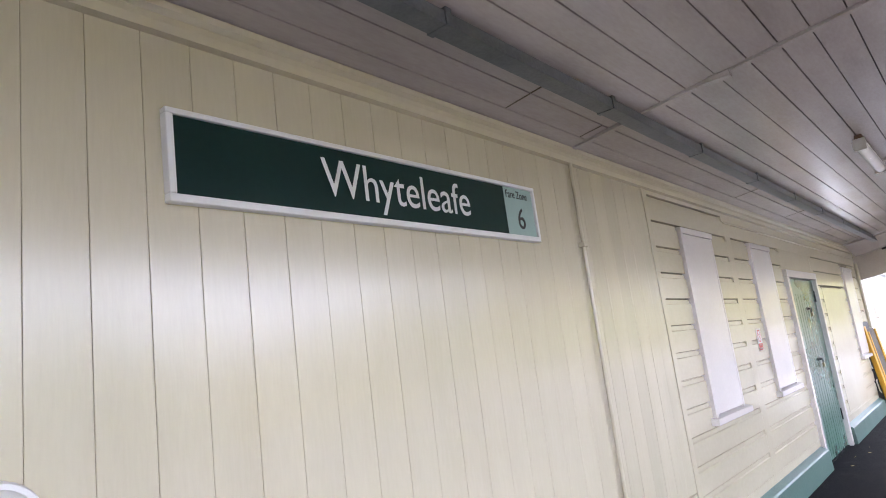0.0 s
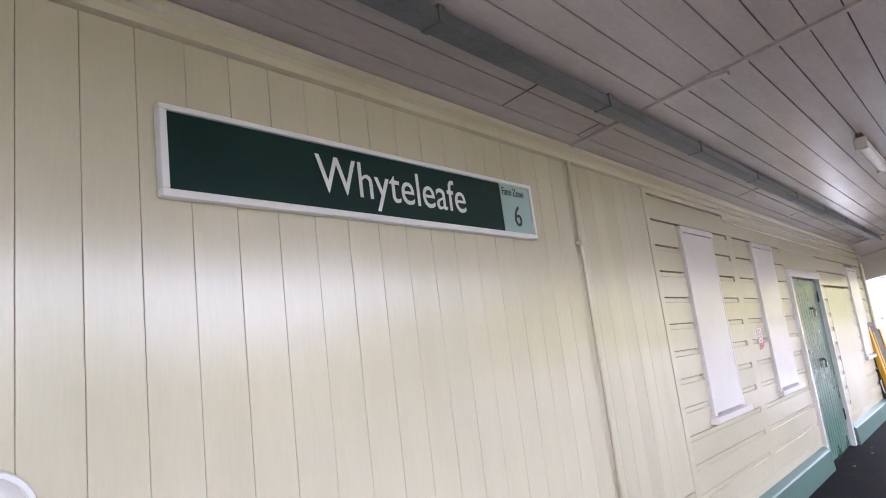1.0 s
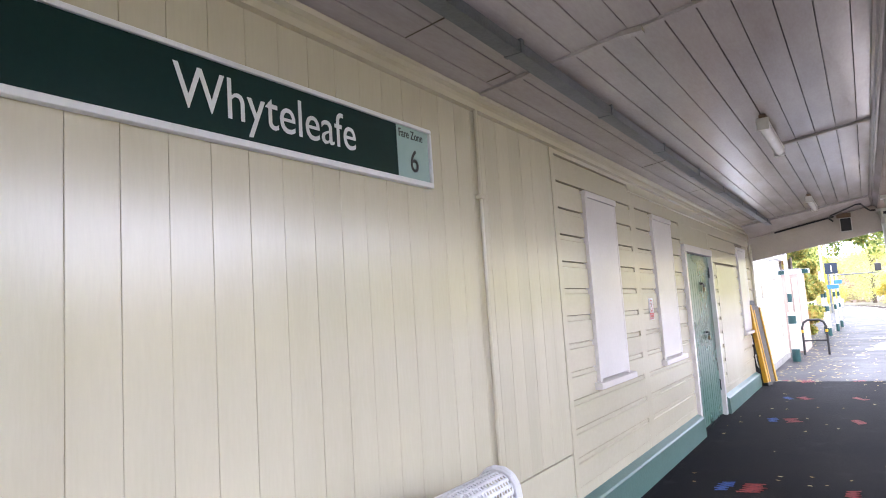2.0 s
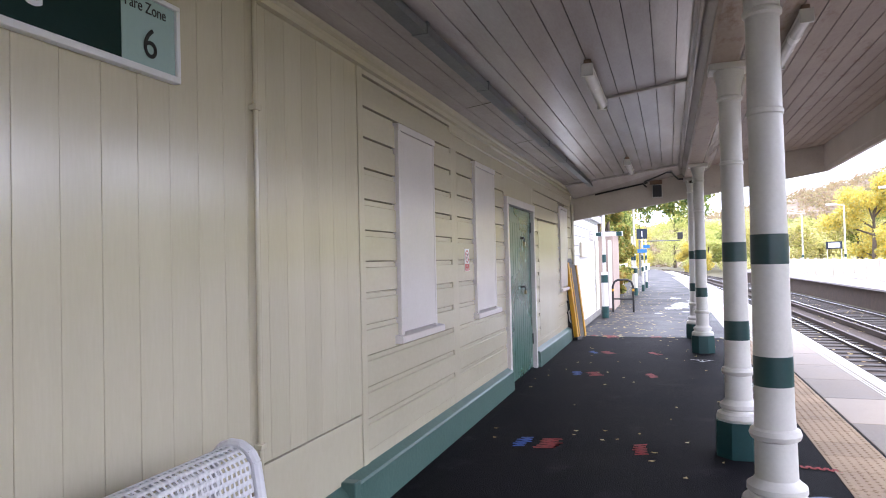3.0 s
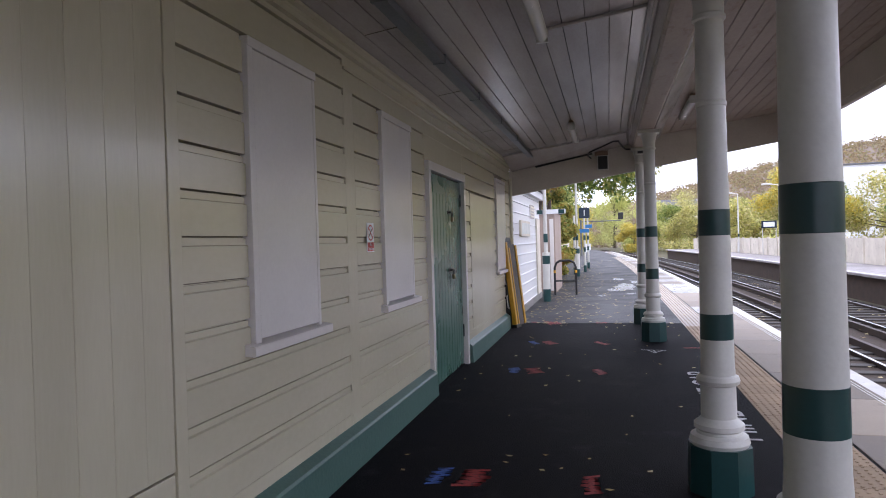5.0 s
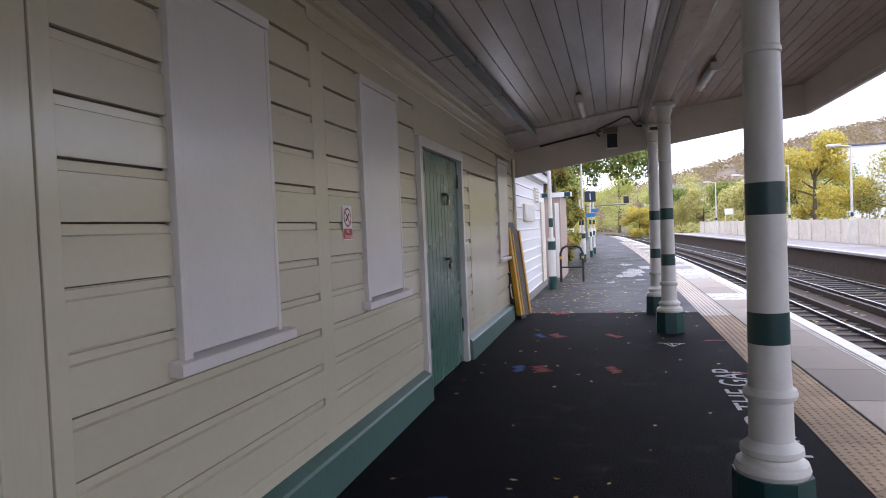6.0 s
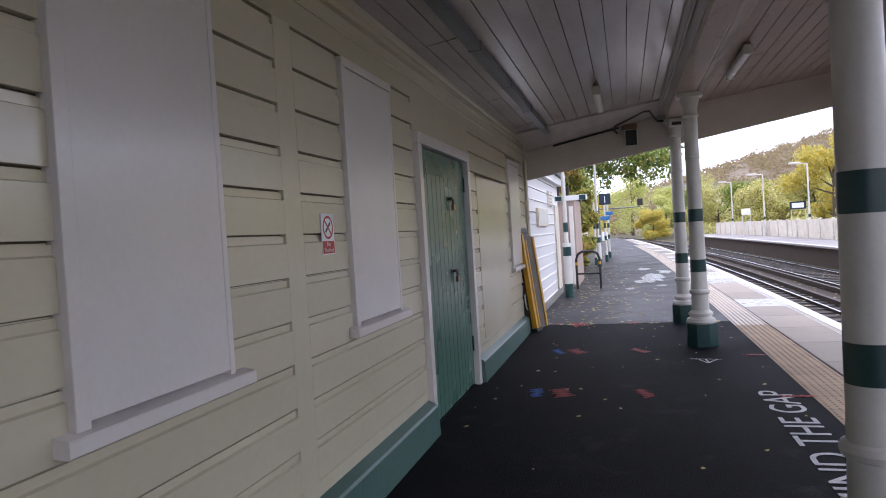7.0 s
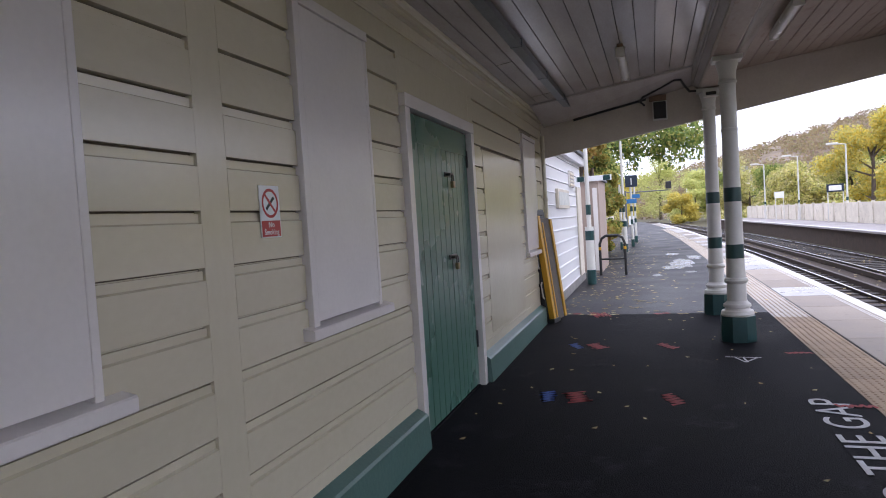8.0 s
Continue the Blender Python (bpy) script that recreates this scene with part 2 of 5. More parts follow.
LEAF_OVER = leafy("overhanging_leaves", [(0.07, 0.12, 0.035), (0.16, 0.24, 0.06), (0.30, 0.38, 0.10), (0.56, 0.48, 0.14)])
LEAF_LIME = leafy("lime_leaves", [(0.42, 0.48, 0.14), (0.60, 0.62, 0.22), (0.74, 0.70, 0.28), (0.34, 0.40, 0.13)])
LEAF_RUST = leafy("rust_leaves", [(0.36, 0.20, 0.06), (0.50, 0.31, 0.09), (0.30, 0.29, 0.08), (0.50, 0.44, 0.12)])
LEAF_HAZE = leafy("hillside_leaves", [(0.27, 0.20, 0.14), (0.33, 0.26, 0.15), (0.29, 0.28, 0.14), (0.38, 0.28, 0.14), (0.25, 0.19, 0.155)])
LEAF_FALLEN = leafy("fallen_leaves", [(0.60, 0.46, 0.17), (0.38, 0.25, 0.10), (0.74, 0.64, 0.34), (0.55, 0.42, 0.18)])


# ---------------------------------------------------------------- building blocks
def slab(bm, x0, x1, y0, y1, z0, z1, bevel=0.0):
    """An axis-aligned block, with softened edges where bevel is given."""
    vs = bmesh.ops.create_cube(bm, size=1.0)["verts"]
    for v in vs:
        v.co = Vector((x0 + (v.co.x + 0.5) * (x1 - x0), y0 + (v.co.y + 0.5) * (y1 - y0), z0 + (v.co.z + 0.5) * (z1 - z0)))
    if bevel:
        es = list({e for v in vs for e in v.link_edges})
        bmesh.ops.bevel(bm, geom=es, offset=bevel, segments=2, affect='EDGES', profile=0.5)
    return bm


def rod(bm, a, b, r, sides=10, r2=None):
    """A capped tapering rod from a to b."""
    a, b = Vector(a), Vector(b)
    d = b - a
    m = Matrix.Translation((a + b) / 2) @ d.to_track_quat('Z', 'Y').to_matrix().to_4x4()
    bmesh.ops.create_cone(bm, cap_ends=True, segments=sides, radius1=r, radius2=r if r2 is None else r2, depth=d.length, matrix=m)
    return bm


def pipe_run(bm, pts, r, sides=8):
    for a, b in zip(pts, pts[1:]):
        rod(bm, a, b, r, sides)
    for p in pts[1:-1]:
        bmesh.ops.create_icosphere(bm, subdivisions=1, radius=r * 1.02, matrix=Matrix.Translation(p))
    return bm


def lathe(bm, profile, sides=28):
    """A turned body from (radius, height) pairs."""
    rings = []
    for r, z in profile:
        rings.append([bm.verts.new((r * math.cos(2 * math.pi * i / sides), r * math.sin(2 * math.pi * i / sides), z)) for i in range(sides)])
    for a, b in zip(rings, rings[1:]):
        for i in range(sides):
            bm.faces.new((a[i], a[(i + 1) % sides], b[(i + 1) % sides], b[i]))
    bm.faces.new(list(reversed(rings[0])))
    bm.faces.new(rings[-1])
    return bm


def extrude_y(bm, section, y0, y1):
    """A bar along y with the (x, z) section given."""
    a = [bm.verts.new((x, y0, z)) for x, z in section]
    b = [bm.verts.new((x, y1, z)) for x, z in section]
    n = len(section)
    for i in range(n):
        bm.faces.new((a[i], a[(i + 1) % n], b[(i + 1) % n], b[i]))
    bm.faces.new(list(reversed(a)))
    bm.faces.new(b)
    bmesh.ops.recalc_face_normals(bm, faces=bm.faces[:])
    return bm


def mesh_of(name, bm, material, smooth=False):
    me = bpy.data.meshes.new(name)
    bm.to_mesh(me)
    bm.free()
    me.materials.append(material)
    if smooth:
        for p in me.polygons:
            p.use_smooth = True
        me.set_sharp_from_angle(angle=radians(35))
    return me


def part(name, bm, material, parent, label="", smooth=False, at=None):
    """One mesh object under a thing or a part."""
    ob = new(name, mesh_of(name, bm, material, smooth))
    ob.parent = parent
    if at is not None:
        ob.matrix_basis = at
    return tagged(ob, label)


def thing(name, label, category, group="", kind="", at=None):
    ob = new(name)
    ob.empty_display_size = 0.1
    if at is not None:
        ob.matrix_basis = at
    return tagged(ob, label, category, group, kind)


def piece(name, mesh, parent, at):
    ob = new(name, mesh)
    ob.parent = parent
    ob.matrix_basis = at
    return ob


def lettering(name, text, size, material, parent, at, squeeze=1.0, label="", depth=0.0008, align='LEFT'):
    """Writing as a thin mesh, in the built-in font."""
    cu = bpy.data.curves.new(name, 'FONT')
    cu.body, cu.size, cu.extrude, cu.align_x = text, size, depth, align
    tmp = bpy.data.objects.new(name, cu)
    scene.collection.objects.link(tmp)
    bpy.context.view_layer.update()
    me = bpy.data.meshes.new_from_object(tmp.evaluated_get(bpy.context.evaluated_depsgraph_get()))
    bpy.data.objects.remove(tmp)
    me.materials.clear()
    me.materials.append(material)
    me.transform(Matrix.Diagonal((squeeze, 1, 1, 1)))
    ob = new(name, me)
    ob.parent = parent
    ob.matrix_basis = at
    return tagged(ob, label)


def facing_x(x, y, z):
    """A frame on a wall that looks along +x: its right is +y."""
    return Matrix(((0, 0, 1, x), (1, 0, 0, y), (0, 1, 0, z), (0, 0, 0, 1)))


def facing_back(x, y, z):
    """A frame on a face that looks along -y, towards the walker: its right is +x."""
    return Matrix(((1, 0, 0, x), (0, 0, -1, y), (0, 1, 0, z), (0, 0, 0, 1)))


def bend(y):
    """How far the line of the railway swings sideways along its way."""
    return -0.0006 * max(0.0, y - 15.0) ** 2


END = 14.75         # far end of the building
CANOPY_END = 14.85


def soffit_z(x):
    return 2.95 + 0.127 * x


# ---------------------------------------------------------------- ground and platform
bm = bmesh.new()
xs = [-400, -150, -60, -25, -12, -6, -0.9, 4.15, 5.0, 10.6, 14.0, 16, 20, 40, 90, 200, 420]
ys = [-300, -80, -20, -8, 0, 10, 20, 30, 40, 50, 60, 70, 80, 100, 120, 150, 200, 300, 450]
grid = [[bm.verts.new((x + (bend(y) if 3 < x < 21 and y < 150 else bend(min(y, 150)) if 3 < x < 21 else 0), y, -1.02 if x > -1 else -0.6)) for x in xs] for y in ys]
for r0, r1 in zip(grid, grid[1:]):
    for i in range(len(xs) - 1):
        bm.faces.new((r0[i], r0[i + 1], r1[i + 1], r1[i]))
ground = tagged(new("ground", mesh_of("ground", bm, EARTH)), "dark weedy earth and ballast beside the railway", "ground", kind="structure")

# platform body with a brick face to the track
stations = [-14, -4, 4, 10, 14.66, 18, 22, 26, 30, 34, 38, 42, 46, 50, 55, 60, 66, 72, 80, 90]


def platform_body(name, material, ys, label):
    bm = bmesh.new()
    left, right, lowr, lowl = [], [], [], []
    for y in ys:
        b = bend(y)
        xl = -3.2 if y < 20 else -0.6
        for row, x, z in ((left, xl, 0), (right, 3.42 + b, 0), (lowr, 3.42 + b, -1.1), (lowl, xl, -1.1)):
            row.append(bm.verts.new((x, y, z)))
    for i in range(len(ys) - 1):
        for p, q in ((left, right), (right, lowr), (lowl, left)):
            bm.faces.new((p[i], q[i], q[i + 1], p[i + 1]))
    for i in (0, -1):
        bm.faces.new((left[i], right[i], lowr[i], lowl[i]))
    bmesh.ops.recalc_face_normals(bm, faces=bm.faces[:])
    return tagged(new(name, mesh_of(name, bm, material)), label, "platform", kind="structure")


# darker tone under the canopy for its shade, lighter tone outside for daylight
platform = platform_body("pavement_platform", ASPHALT_SHADED, [y for y in stations if y < 15], "asphalt platform under the canopy, shade put into its near-black colour")
platform_out = platform_body("pavement_open_platform", ASPHALT_DAYLIT, [y for y in stations if y > 14], "damp asphalt platform in the open, daylight put into its lighter grey")
bm = bmesh.new()
for a, b in zip(stations, stations[1:]):
    va = [bm.verts.new((x + bend(a), a, z)) for x, z in ((3.43, -1.1), (4.11, -1.1), (4.11, -0.11), (3.43, -0.11))]
    vb = [bm.verts.new((x + bend(b), b, z)) for x, z in ((3.43, -1.1), (4.11, -1.1), (4.11, -0.11), (3.43, -0.11))]
    for i in range(4):
        bm.faces.new((va[i], va[(i + 1) % 4], vb[(i + 1) % 4], vb[i]))
bmesh.ops.recalc_face_normals(bm, faces=bm.faces[:])
tagged(new("platform_face", mesh_of("platform_face", bm, BRICK)), "dark brick platform face below the coping", "platform face", kind="structure")


def railway_rows(y0, y1, step):
    y = y0
    while y < y1:
        yield y, Matrix.Translation((bend(y), y, 0)) @ Matrix.Rotation(-math.atan((bend(y + 1) - bend(y - 1)) / 2), 4, 'Z')
        y += step


# ---------------------------------------------------------------- station building
wall = tagged(new("wall_platform_side"), "cream-painted timber station wall facing the platform", "wall", kind="structure")
bm = bmesh.new()
OPEN = [(5.74, 6.40, 1.08, 2.52), (7.73, 8.42, 1.08, 2.52), (9.09, 10.61, -0.02, 2.25), (13.21, 14.00, 1.08, 2.48)]
y = -14.0
for a, b, lo, hi in OPEN + [(END, END, 0, 0)]:
    slab(bm, -0.24, -0.031, y, a, -0.02, 3.02)
    if b > a:
        if lo > 0:
            slab(bm, -0.24, -0.031, a, b, -0.02, lo)
        slab(bm, -0.24, -0.031, a, b, hi, 3.02)
    y = b
part("wall_core", bm, GRIMY, wall, "dark grimy timber backing")
bm = bmesh.new()
slab(bm, -3.2, -0.24, END - 0.2, END, -0.02, 3.02)
slab(bm, -3.2, -0.24, -14.0, -13.8, -0.02, 3.02)
slab(bm, -3.4, -3.2, -14.0, END, -0.02, 3.02)
tagged(new("wall_back", mesh_of("wall_back", bm, CREAM)), "plain cream back and end walls of the station building", "wall", kind="structure")

# frieze and cornice under the soffit
bm = bmesh.new()
slab(bm, -0.03, -0.002, 6.96, END, 2.61, 2.85, 0.003)
slab(bm, -0.03, -0.0005, 5.131, 6.959, 2.816, 2.85, 0.002)
slab(bm, -0.03, -0.0005, 8.999, 10.709, 2.346, 2.609, 0.002)
slab(bm, -0.03, 0.012, 6.96, END, 2.745, 2.765, 0.004)
part("frieze", bm, CREAM, wall, "plain painted frieze board")
bm = bmesh.new()
extrude_y(bm, [(-0.03, 2.85), (0.035, 2.85), (0.042, 2.88), (0.035, 2.91), (0.055, 2.925), (0.055, 2.952), (-0.03, 2.952)], -13.8, END)
part("cornice", bm, CREAM, wall, "painted moulded cornice")

bm = bmesh.new()
for ya, yb in ((5.131, 6.959), (7.131, 8.998), (10.851, 14.599)):
    slab(bm, -0.03, -0.0005, ya, yb, 0.18, 0.338, 0.002)
part("foot_board", bm, CREAM, wall)
part("end_board", slab(bmesh.new(), -0.25, 0.004, END, END + 0.02, 0.0, 3.0, 0.002), CREAM, wall)

# timber uprights that stop the grooves
bm = bmesh.new()
part("corner_upright", slab(bm, -0.03, 0.006, 5.053, 5.13, 0.2, 2.85, 0.003), CREAM, wall)
for y0, y1, z1 in ((6.96, 7.13, 2.609), (10.71, 10.85, 2.609), (14.60, END, 2.609)):
    part("upright", slab(bmesh.new(), -0.03, 0.0005, y0, y1, 0.2, z1, 0.002), CREAM, wall)

# ---------------------------------------------------------------- windows, door
def boarded_window(y0, y1, z0, z1, name, wide_sill=0.085):
    w = tagged(new(name), "window boarded over with a white-painted panel and timber sill", "window", kind="structure")
    j = 0.055
    part("boarding_panel", slab(bmesh.new(), -0.02, 0.021, y0 + j, y1 - j * 0.6, z0 + 0.02, z1 - 0.05, 0.003), WHITE, w, "flat white boarding")
    for a, b, out in ((y0, y0 + j, 0.030), (y1 - j * 0.6, y1, 0.0235)):
        part("jamb", slab(bmesh.new(), -0.03, out, a, b, z0, z1, 0.004), WHITE, w)
    part("head", slab(bmesh.new(), -0.03, 0.034, y0 + 0.001, y1 - 0.001, z1 - 0.048, z1 + 0.004, 0.004), WHITE, w)
    bm = bmesh.new()
    extrude_y(bm, [(-0.03, z0 - 0.050), (0.055, z0 - 0.055), (0.060, z0 - 0.050), (0.060, z0 - 0.010), (0.055, z0 - 0.004), (-0.03, z0 + 0.012)], y0 - 0.058, y1 + wide_sill)
    part("sill", bm, WHITE, w, "worn white timber sill")
    return w


boarded_window(5.662, 6.45, 1.03, 2.585, "window_1")
boarded_window(7.662, 8.475, 1.03, 2.585, "window_2")
boarded_window(13.14, 14.06, 1.03, 2.53, "window_3")

door = tagged(new("door_1"), "closed green double plank door with two padlocks", "door", kind="structure")
for a, b in ((9.0, 9.085), (10.615, 10.70)):
    part("door_post", slab(bmesh.new(), -0.03, 0.045, a, b, 0.0, 2.2535, 0.004), WHITE, door, "white door post")
part("door_head", slab(bmesh.new(), -0.03, 0.047, 9.0, 10.70, 2.255, 2.345, 0.005), WHITE, door, "white door head")
part("step", slab(bmesh.new(), -0.24, -0.002, 9.086, 10.614, -0.05, 0.012, 0.004), ASPHALT_SHADED, door)


def door_leaf(y0, y1):
    leaf = part("leaf", slab(bmesh.new(), -0.052, -0.030, y0, y1, 0.02, 2.245), GREEN, door)
    n = max(4, round((y1 - y0) / 0.125))
    w = (y1 - y0) / n
    for i in range(n):
        part("plank", slab(bmesh.new(), -0.030, -0.012, y0 + i * w + 0.003, y0 + (i + 1) * w - 0.003, 0.02, 2.245, 0.005), GREEN, leaf)
    return leaf


left_leaf = door_leaf(9.088, 10.006)
right_leaf = door_leaf(10.014, 10.612)
part("top_patch", slab(bmesh.new(), -0.012, -0.006, 9.10, 10.60, 2.05, 2.243, 0.002), GREEN, door, "plain green board across the top")
for z in (1.86, 1.20):
    lock = part("hasp", slab(bmesh.new(), -0.012, -0.004, 9.930, 10.120, z - 0.02, z + 0.02, 0.003), BLACK, door, "black steel hasp")
    part("staple", rod(bmesh.new(), (-0.004, 9.97, z), (0.03, 9.97, z), 0.012), BLACK, lock)
    bm = bmesh.new()
    slab(bm, 0.004, 0.032, 10.025, 10.080, z - 0.105, z - 0.05, 0.006)
    part("padlock_body", bm, BRASS, lock, "small brass padlock")
    bm = bmesh.new()
    pipe_run(bm, [(0.018, 10.033, z - 0.055), (0.018, 10.033, z - 0.005), (0.018, 10.053, z + 0.008), (0.018, 10.073, z - 0.005), (0.018, 10.073, z - 0.055)], 0.005, 6)
    part("shackle", bm, BLACK, lock)
for z in (0.35, 1.95):
    part("hinge", slab(bmesh.new(), -0.012, 0.002, 10.585, 10.612, z, z + 0.15, 0.003), BLACK, door, "black butt hinge")
    part("hinge", slab(bmesh.new(), -0.012, 0.002, 9.088, 9.106, z, z + 0.15, 0.003), GREEN, door)

# plinth
bm = bmesh.new()
for y0, y1, top, out in ((-13.8, 4.80, 0.235, 0.05), (4.80, 8.985, 0.262, 0.075), (10.715, END, 0.255, 0.075)):
    extrude_y(bm, [(-0.03, -0.02), (out + 0.012, -0.02), (out, top - 0.045), (out - 0.012, top - 0.03), (0.004, top), (-0.03, top)], y0, y1)
slab(bm, 0.0, 0.095, 4.74, 4.82, -0.02, 0.262, 0.008)
baseboard = tagged(new("baseboard", mesh_of("baseboard", bm, PLINTH_GREEN)), "chipped green-painted cement plinth along the wall foot", "plinth", kind="structure")

# flat boarding between door and last window
part("flat_board", slab(bmesh.new(), -0.03, 0.004, 11.15, 12.90, 0.38, 2.16, 0.002), CREAM, wall, "flush cream-painted sheet")
part("lower_board", slab(bmesh.new(), -0.03, -0.001, 3.92, 5.045, 0.2, 0.588, 0.003), CREAM, wall)

# wall pipe
pipe = thing("wall_pipe", "thin cream-painted conduit clipped down the boarded wall", "pipe")
part("tube", rod(bmesh.new(), (0.026, 3.915, 0.10), (0.026, 3.915, 2.85), 0.013, 12), CREAM, pipe, smooth=True)
for z in (0.70, 2.32):
    part("clip", slab(bmesh.new(), 0.0, 0.046, 3.891, 3.939, z - 0.014, z + 0.014, 0.005), CREAM, pipe)

# ---------------------------------------------------------------- station name board
board = thing("name_board", "dark green station name board in a white frame", "sign")
SY0, SY1, SZ0, SZ1 = 1.238, 3.397, 2.291, 2.603
part("panel", slab(bmesh.new(), 0.0, 0.024, SY0 + 0.02, 3.104, SZ0 + 0.02, SZ1 - 0.02), SIGN_GREEN, board, "dark green enamel panel")
part("zone_panel", slab(bmesh.new(), 0.0, 0.024, 3.106, SY1 - 0.02, SZ0 + 0.02, SZ1 - 0.02), SIGN_PALE, board, "pale green zone panel")
for a, b, c, d in ((SY0, SY1, SZ0, SZ0 + 0.027), (SY0, SY1, SZ1 - 0.02, SZ1), (SY0, SY0 + 0.026, SZ0 + 0.027, SZ1 - 0.02), (SY1 - 0.02, SY1, SZ0 + 0.027, SZ1 - 0.02)):
    part("frame", slab(bmesh.new(), 0.0, 0.038, a, b, c, d, 0.004), SIGN_WHITE, board, "white frame strip")
lettering("station_name", "Whyteleafe", 0.222, SIGN_WHITE, board, facing_x(0.0255, 1.862, 2.388), 0.905)
lettering("zone_words", "Fare Zone", 0.062, INK, board, facing_x(0.0255, 3.120, 2.525), 0.80)
lettering("zone_number", "6", 0.165, INK, board, facing_x(0.0255, 3.205, 2.358), 0.95)

board.matrix_basis = Matrix.Translation((0, 2.3, 2.45)) @ Matrix.Rotation(radians(0.5), 4, 'X') @ Matrix.Translation((0, -2.3, -2.45))

# round white fitting low on the boards
knob = thing("bulkhead_lamp", "round white domed bulkhead fitting on the boarded wall", "light fitting", at=facing_x(0.0, 0.775, 1.425))
part("rim", lathe(bmesh.new(), [(0.118, 0.0), (0.122, 0.012), (0.116, 0.03), (0.105, 0.034)]), SIGN_WHITE, knob, smooth=True)
part("dome", lathe(bmesh.new(), [(0.104, 0.030), (0.098, 0.055), (0.078, 0.078), (0.045, 0.092), (0.005, 0.097)]), TUBE, knob, smooth=True)

# no smoking sign
ns = thing("no_smoking_sign", "small white and red no smoking sign on the siding", "sign")
NY, NZ = 7.40, 1.5725
part("plate", slab(bmesh.new(), 0.001, 0.005, NY - 0.075, NY + 0.075, NZ - 0.11, NZ + 0.11, 0.0015), SIGN_WHITE, ns)
bm = bmesh.new()
for i in range(32):
    a0, a1 = 2 * math.pi * i / 32, 2 * math.pi * (i + 1) / 32
    vs = [bm.verts.new((0.0062, NY + r * math.cos(a), NZ + 0.035 + r * math.sin(a))) for r, a in ((0.050, a0), (0.062, a0), (0.062, a1), (0.050, a1))]
    bm.faces.new(vs)
c, s = math.cos(radians(-45)), math.sin(radians(-45))
bm.faces.new([bm.verts.new((0.0061, NY + u * c - v * s, NZ + 0.035 + u * s + v * c)) for u, v in ((-0.052, -0.006), (0.052, -0.006), (0.052, 0.006), (-0.052, 0.006))])
part("ban_ring", bm, RED, ns, "red ring with a bar")
bm = bmesh.new()
c, s = math.cos(radians(40)), math.sin(radians(40))
bm.faces.new([bm.verts.new((0.0056, NY + u * c - v * s, NZ + 0.035 + u * s + v * c)) for u, v in ((-0.040, -0.007), (0.040, -0.007), (0.040, 0.007), (-0.040, 0.007))])
part("cigarette", bm, INK, ns)
bm = bmesh.new()
bm.faces.new([bm.verts.new((0.0056, NY + u, NZ + v)) for u, v in ((-0.070, -0.105), (0.070, -0.105), (0.070, -0.038), (-0.070, -0.038))])
part("red_field", bm, RED, ns)
lettering("words_upper", "No", 0.034, SIGN_WHITE, ns, facing_x(0.0064, NY, NZ - 0.066), 1.0, depth=0.0003, align='CENTER')
lettering("words_lower", "Smoking", 0.034, SIGN_WHITE, ns, facing_x(0.0064, NY, NZ - 0.097), 0.95, depth=0.0003, align='CENTER')

# ---------------------------------------------------------------- canopy
bm = bmesh.new()
# inner boards, laid lengthwise with open joints
joints = [0.0, 0.155, 0.315, 0.48, 0.655, 0.81, 0.978, 1.15, 1.31, 1.465, 1.637, 1.81, 1.98, 2.13]
for k, (x, x1) in enumerate(zip(joints, joints[1:])):
    lift = 0.002 * ((k * 7) % 3)
    extrude_y(bm, [(x + 0.0035, soffit_z(x) + lift), (x1 - 0.0035, soffit_z(x1) + lift), (x1 - 0.0015, soffit_z(x1) + 0.03 + lift), (x + 0.0015, soffit_z(x) + 0.03 + lift)], -13.8, CANOPY_END - 0.08)
extrude_y(bm, [(-0.03, soffit_z(0) + 0.036), (2.20, soffit_z(2.20) + 0.036), (2.20, soffit_z(2.20) + 0.06), (-0.03, soffit_z(0) + 0.06)], -13.8, CANOPY_END - 0.08)
# cross battens
for yb in (-1.6, 3.95):
    for xa, xb in ((0.05, 0.98), (0.98, 2.1)):
        va = [bm.verts.new((x, yy, soffit_z(x) - d)) for x in (xa, xb) for yy in (yb - 0.022, yb + 0.022) for d in (0.014, -0.01)]
        bmesh.ops.convex_hull(bm, **{"input": va})
slab(bm, 0.93, 1.05, 3.915, 3.975, soffit_z(0.99) - 0.032, soffit_z(0.99), 0.003)
joint_strip = bmesh.new()
for yj in (-0.9, 3.04, 3.84, 7.0, 9.0, 11.3, 13.2):
    for xa, xb in ((0.158, 0.312),) if yj in (3.84, 11.3) else ((0.158, 0.312), (0.318, 0.476)):
        hull = [joint_strip.verts.new((x, yy, soffit_z(x) + d)) for x in (xa, xb) for yy in (yj - 0.003, yj + 0.003) for d in (-0.001, 0.006)]
        bmesh.ops.convex_hull(joint_strip, **{"input": hull})
tagged(new("trim_soffit_joints", mesh_of("trim_soffit_joints", joint_strip, GRIMY)), "dark butt joints between short soffit boards", "joint", kind="structure")
ceiling = tagged(new("ceiling_canopy", mesh_of("ceiling_canopy", bm, SOFFIT)), "off-white gloss-painted canopy soffit boards", "ceiling", kind="structure")
bm = bmesh.new()
x = 2.50
while x < 4.58:
    x1 = min(x + 0.165, 4.60)
    extrude_y(bm, [(x + 0.004, soffit_z(x)), (x1 - 0.004, soffit_z(x1)), (x1 - 0.003, soffit_z(x1) + 0.03), (x + 0.003, soffit_z(x) + 0.03)], -13.8, CANOPY_END - 0.08)
    x = x1
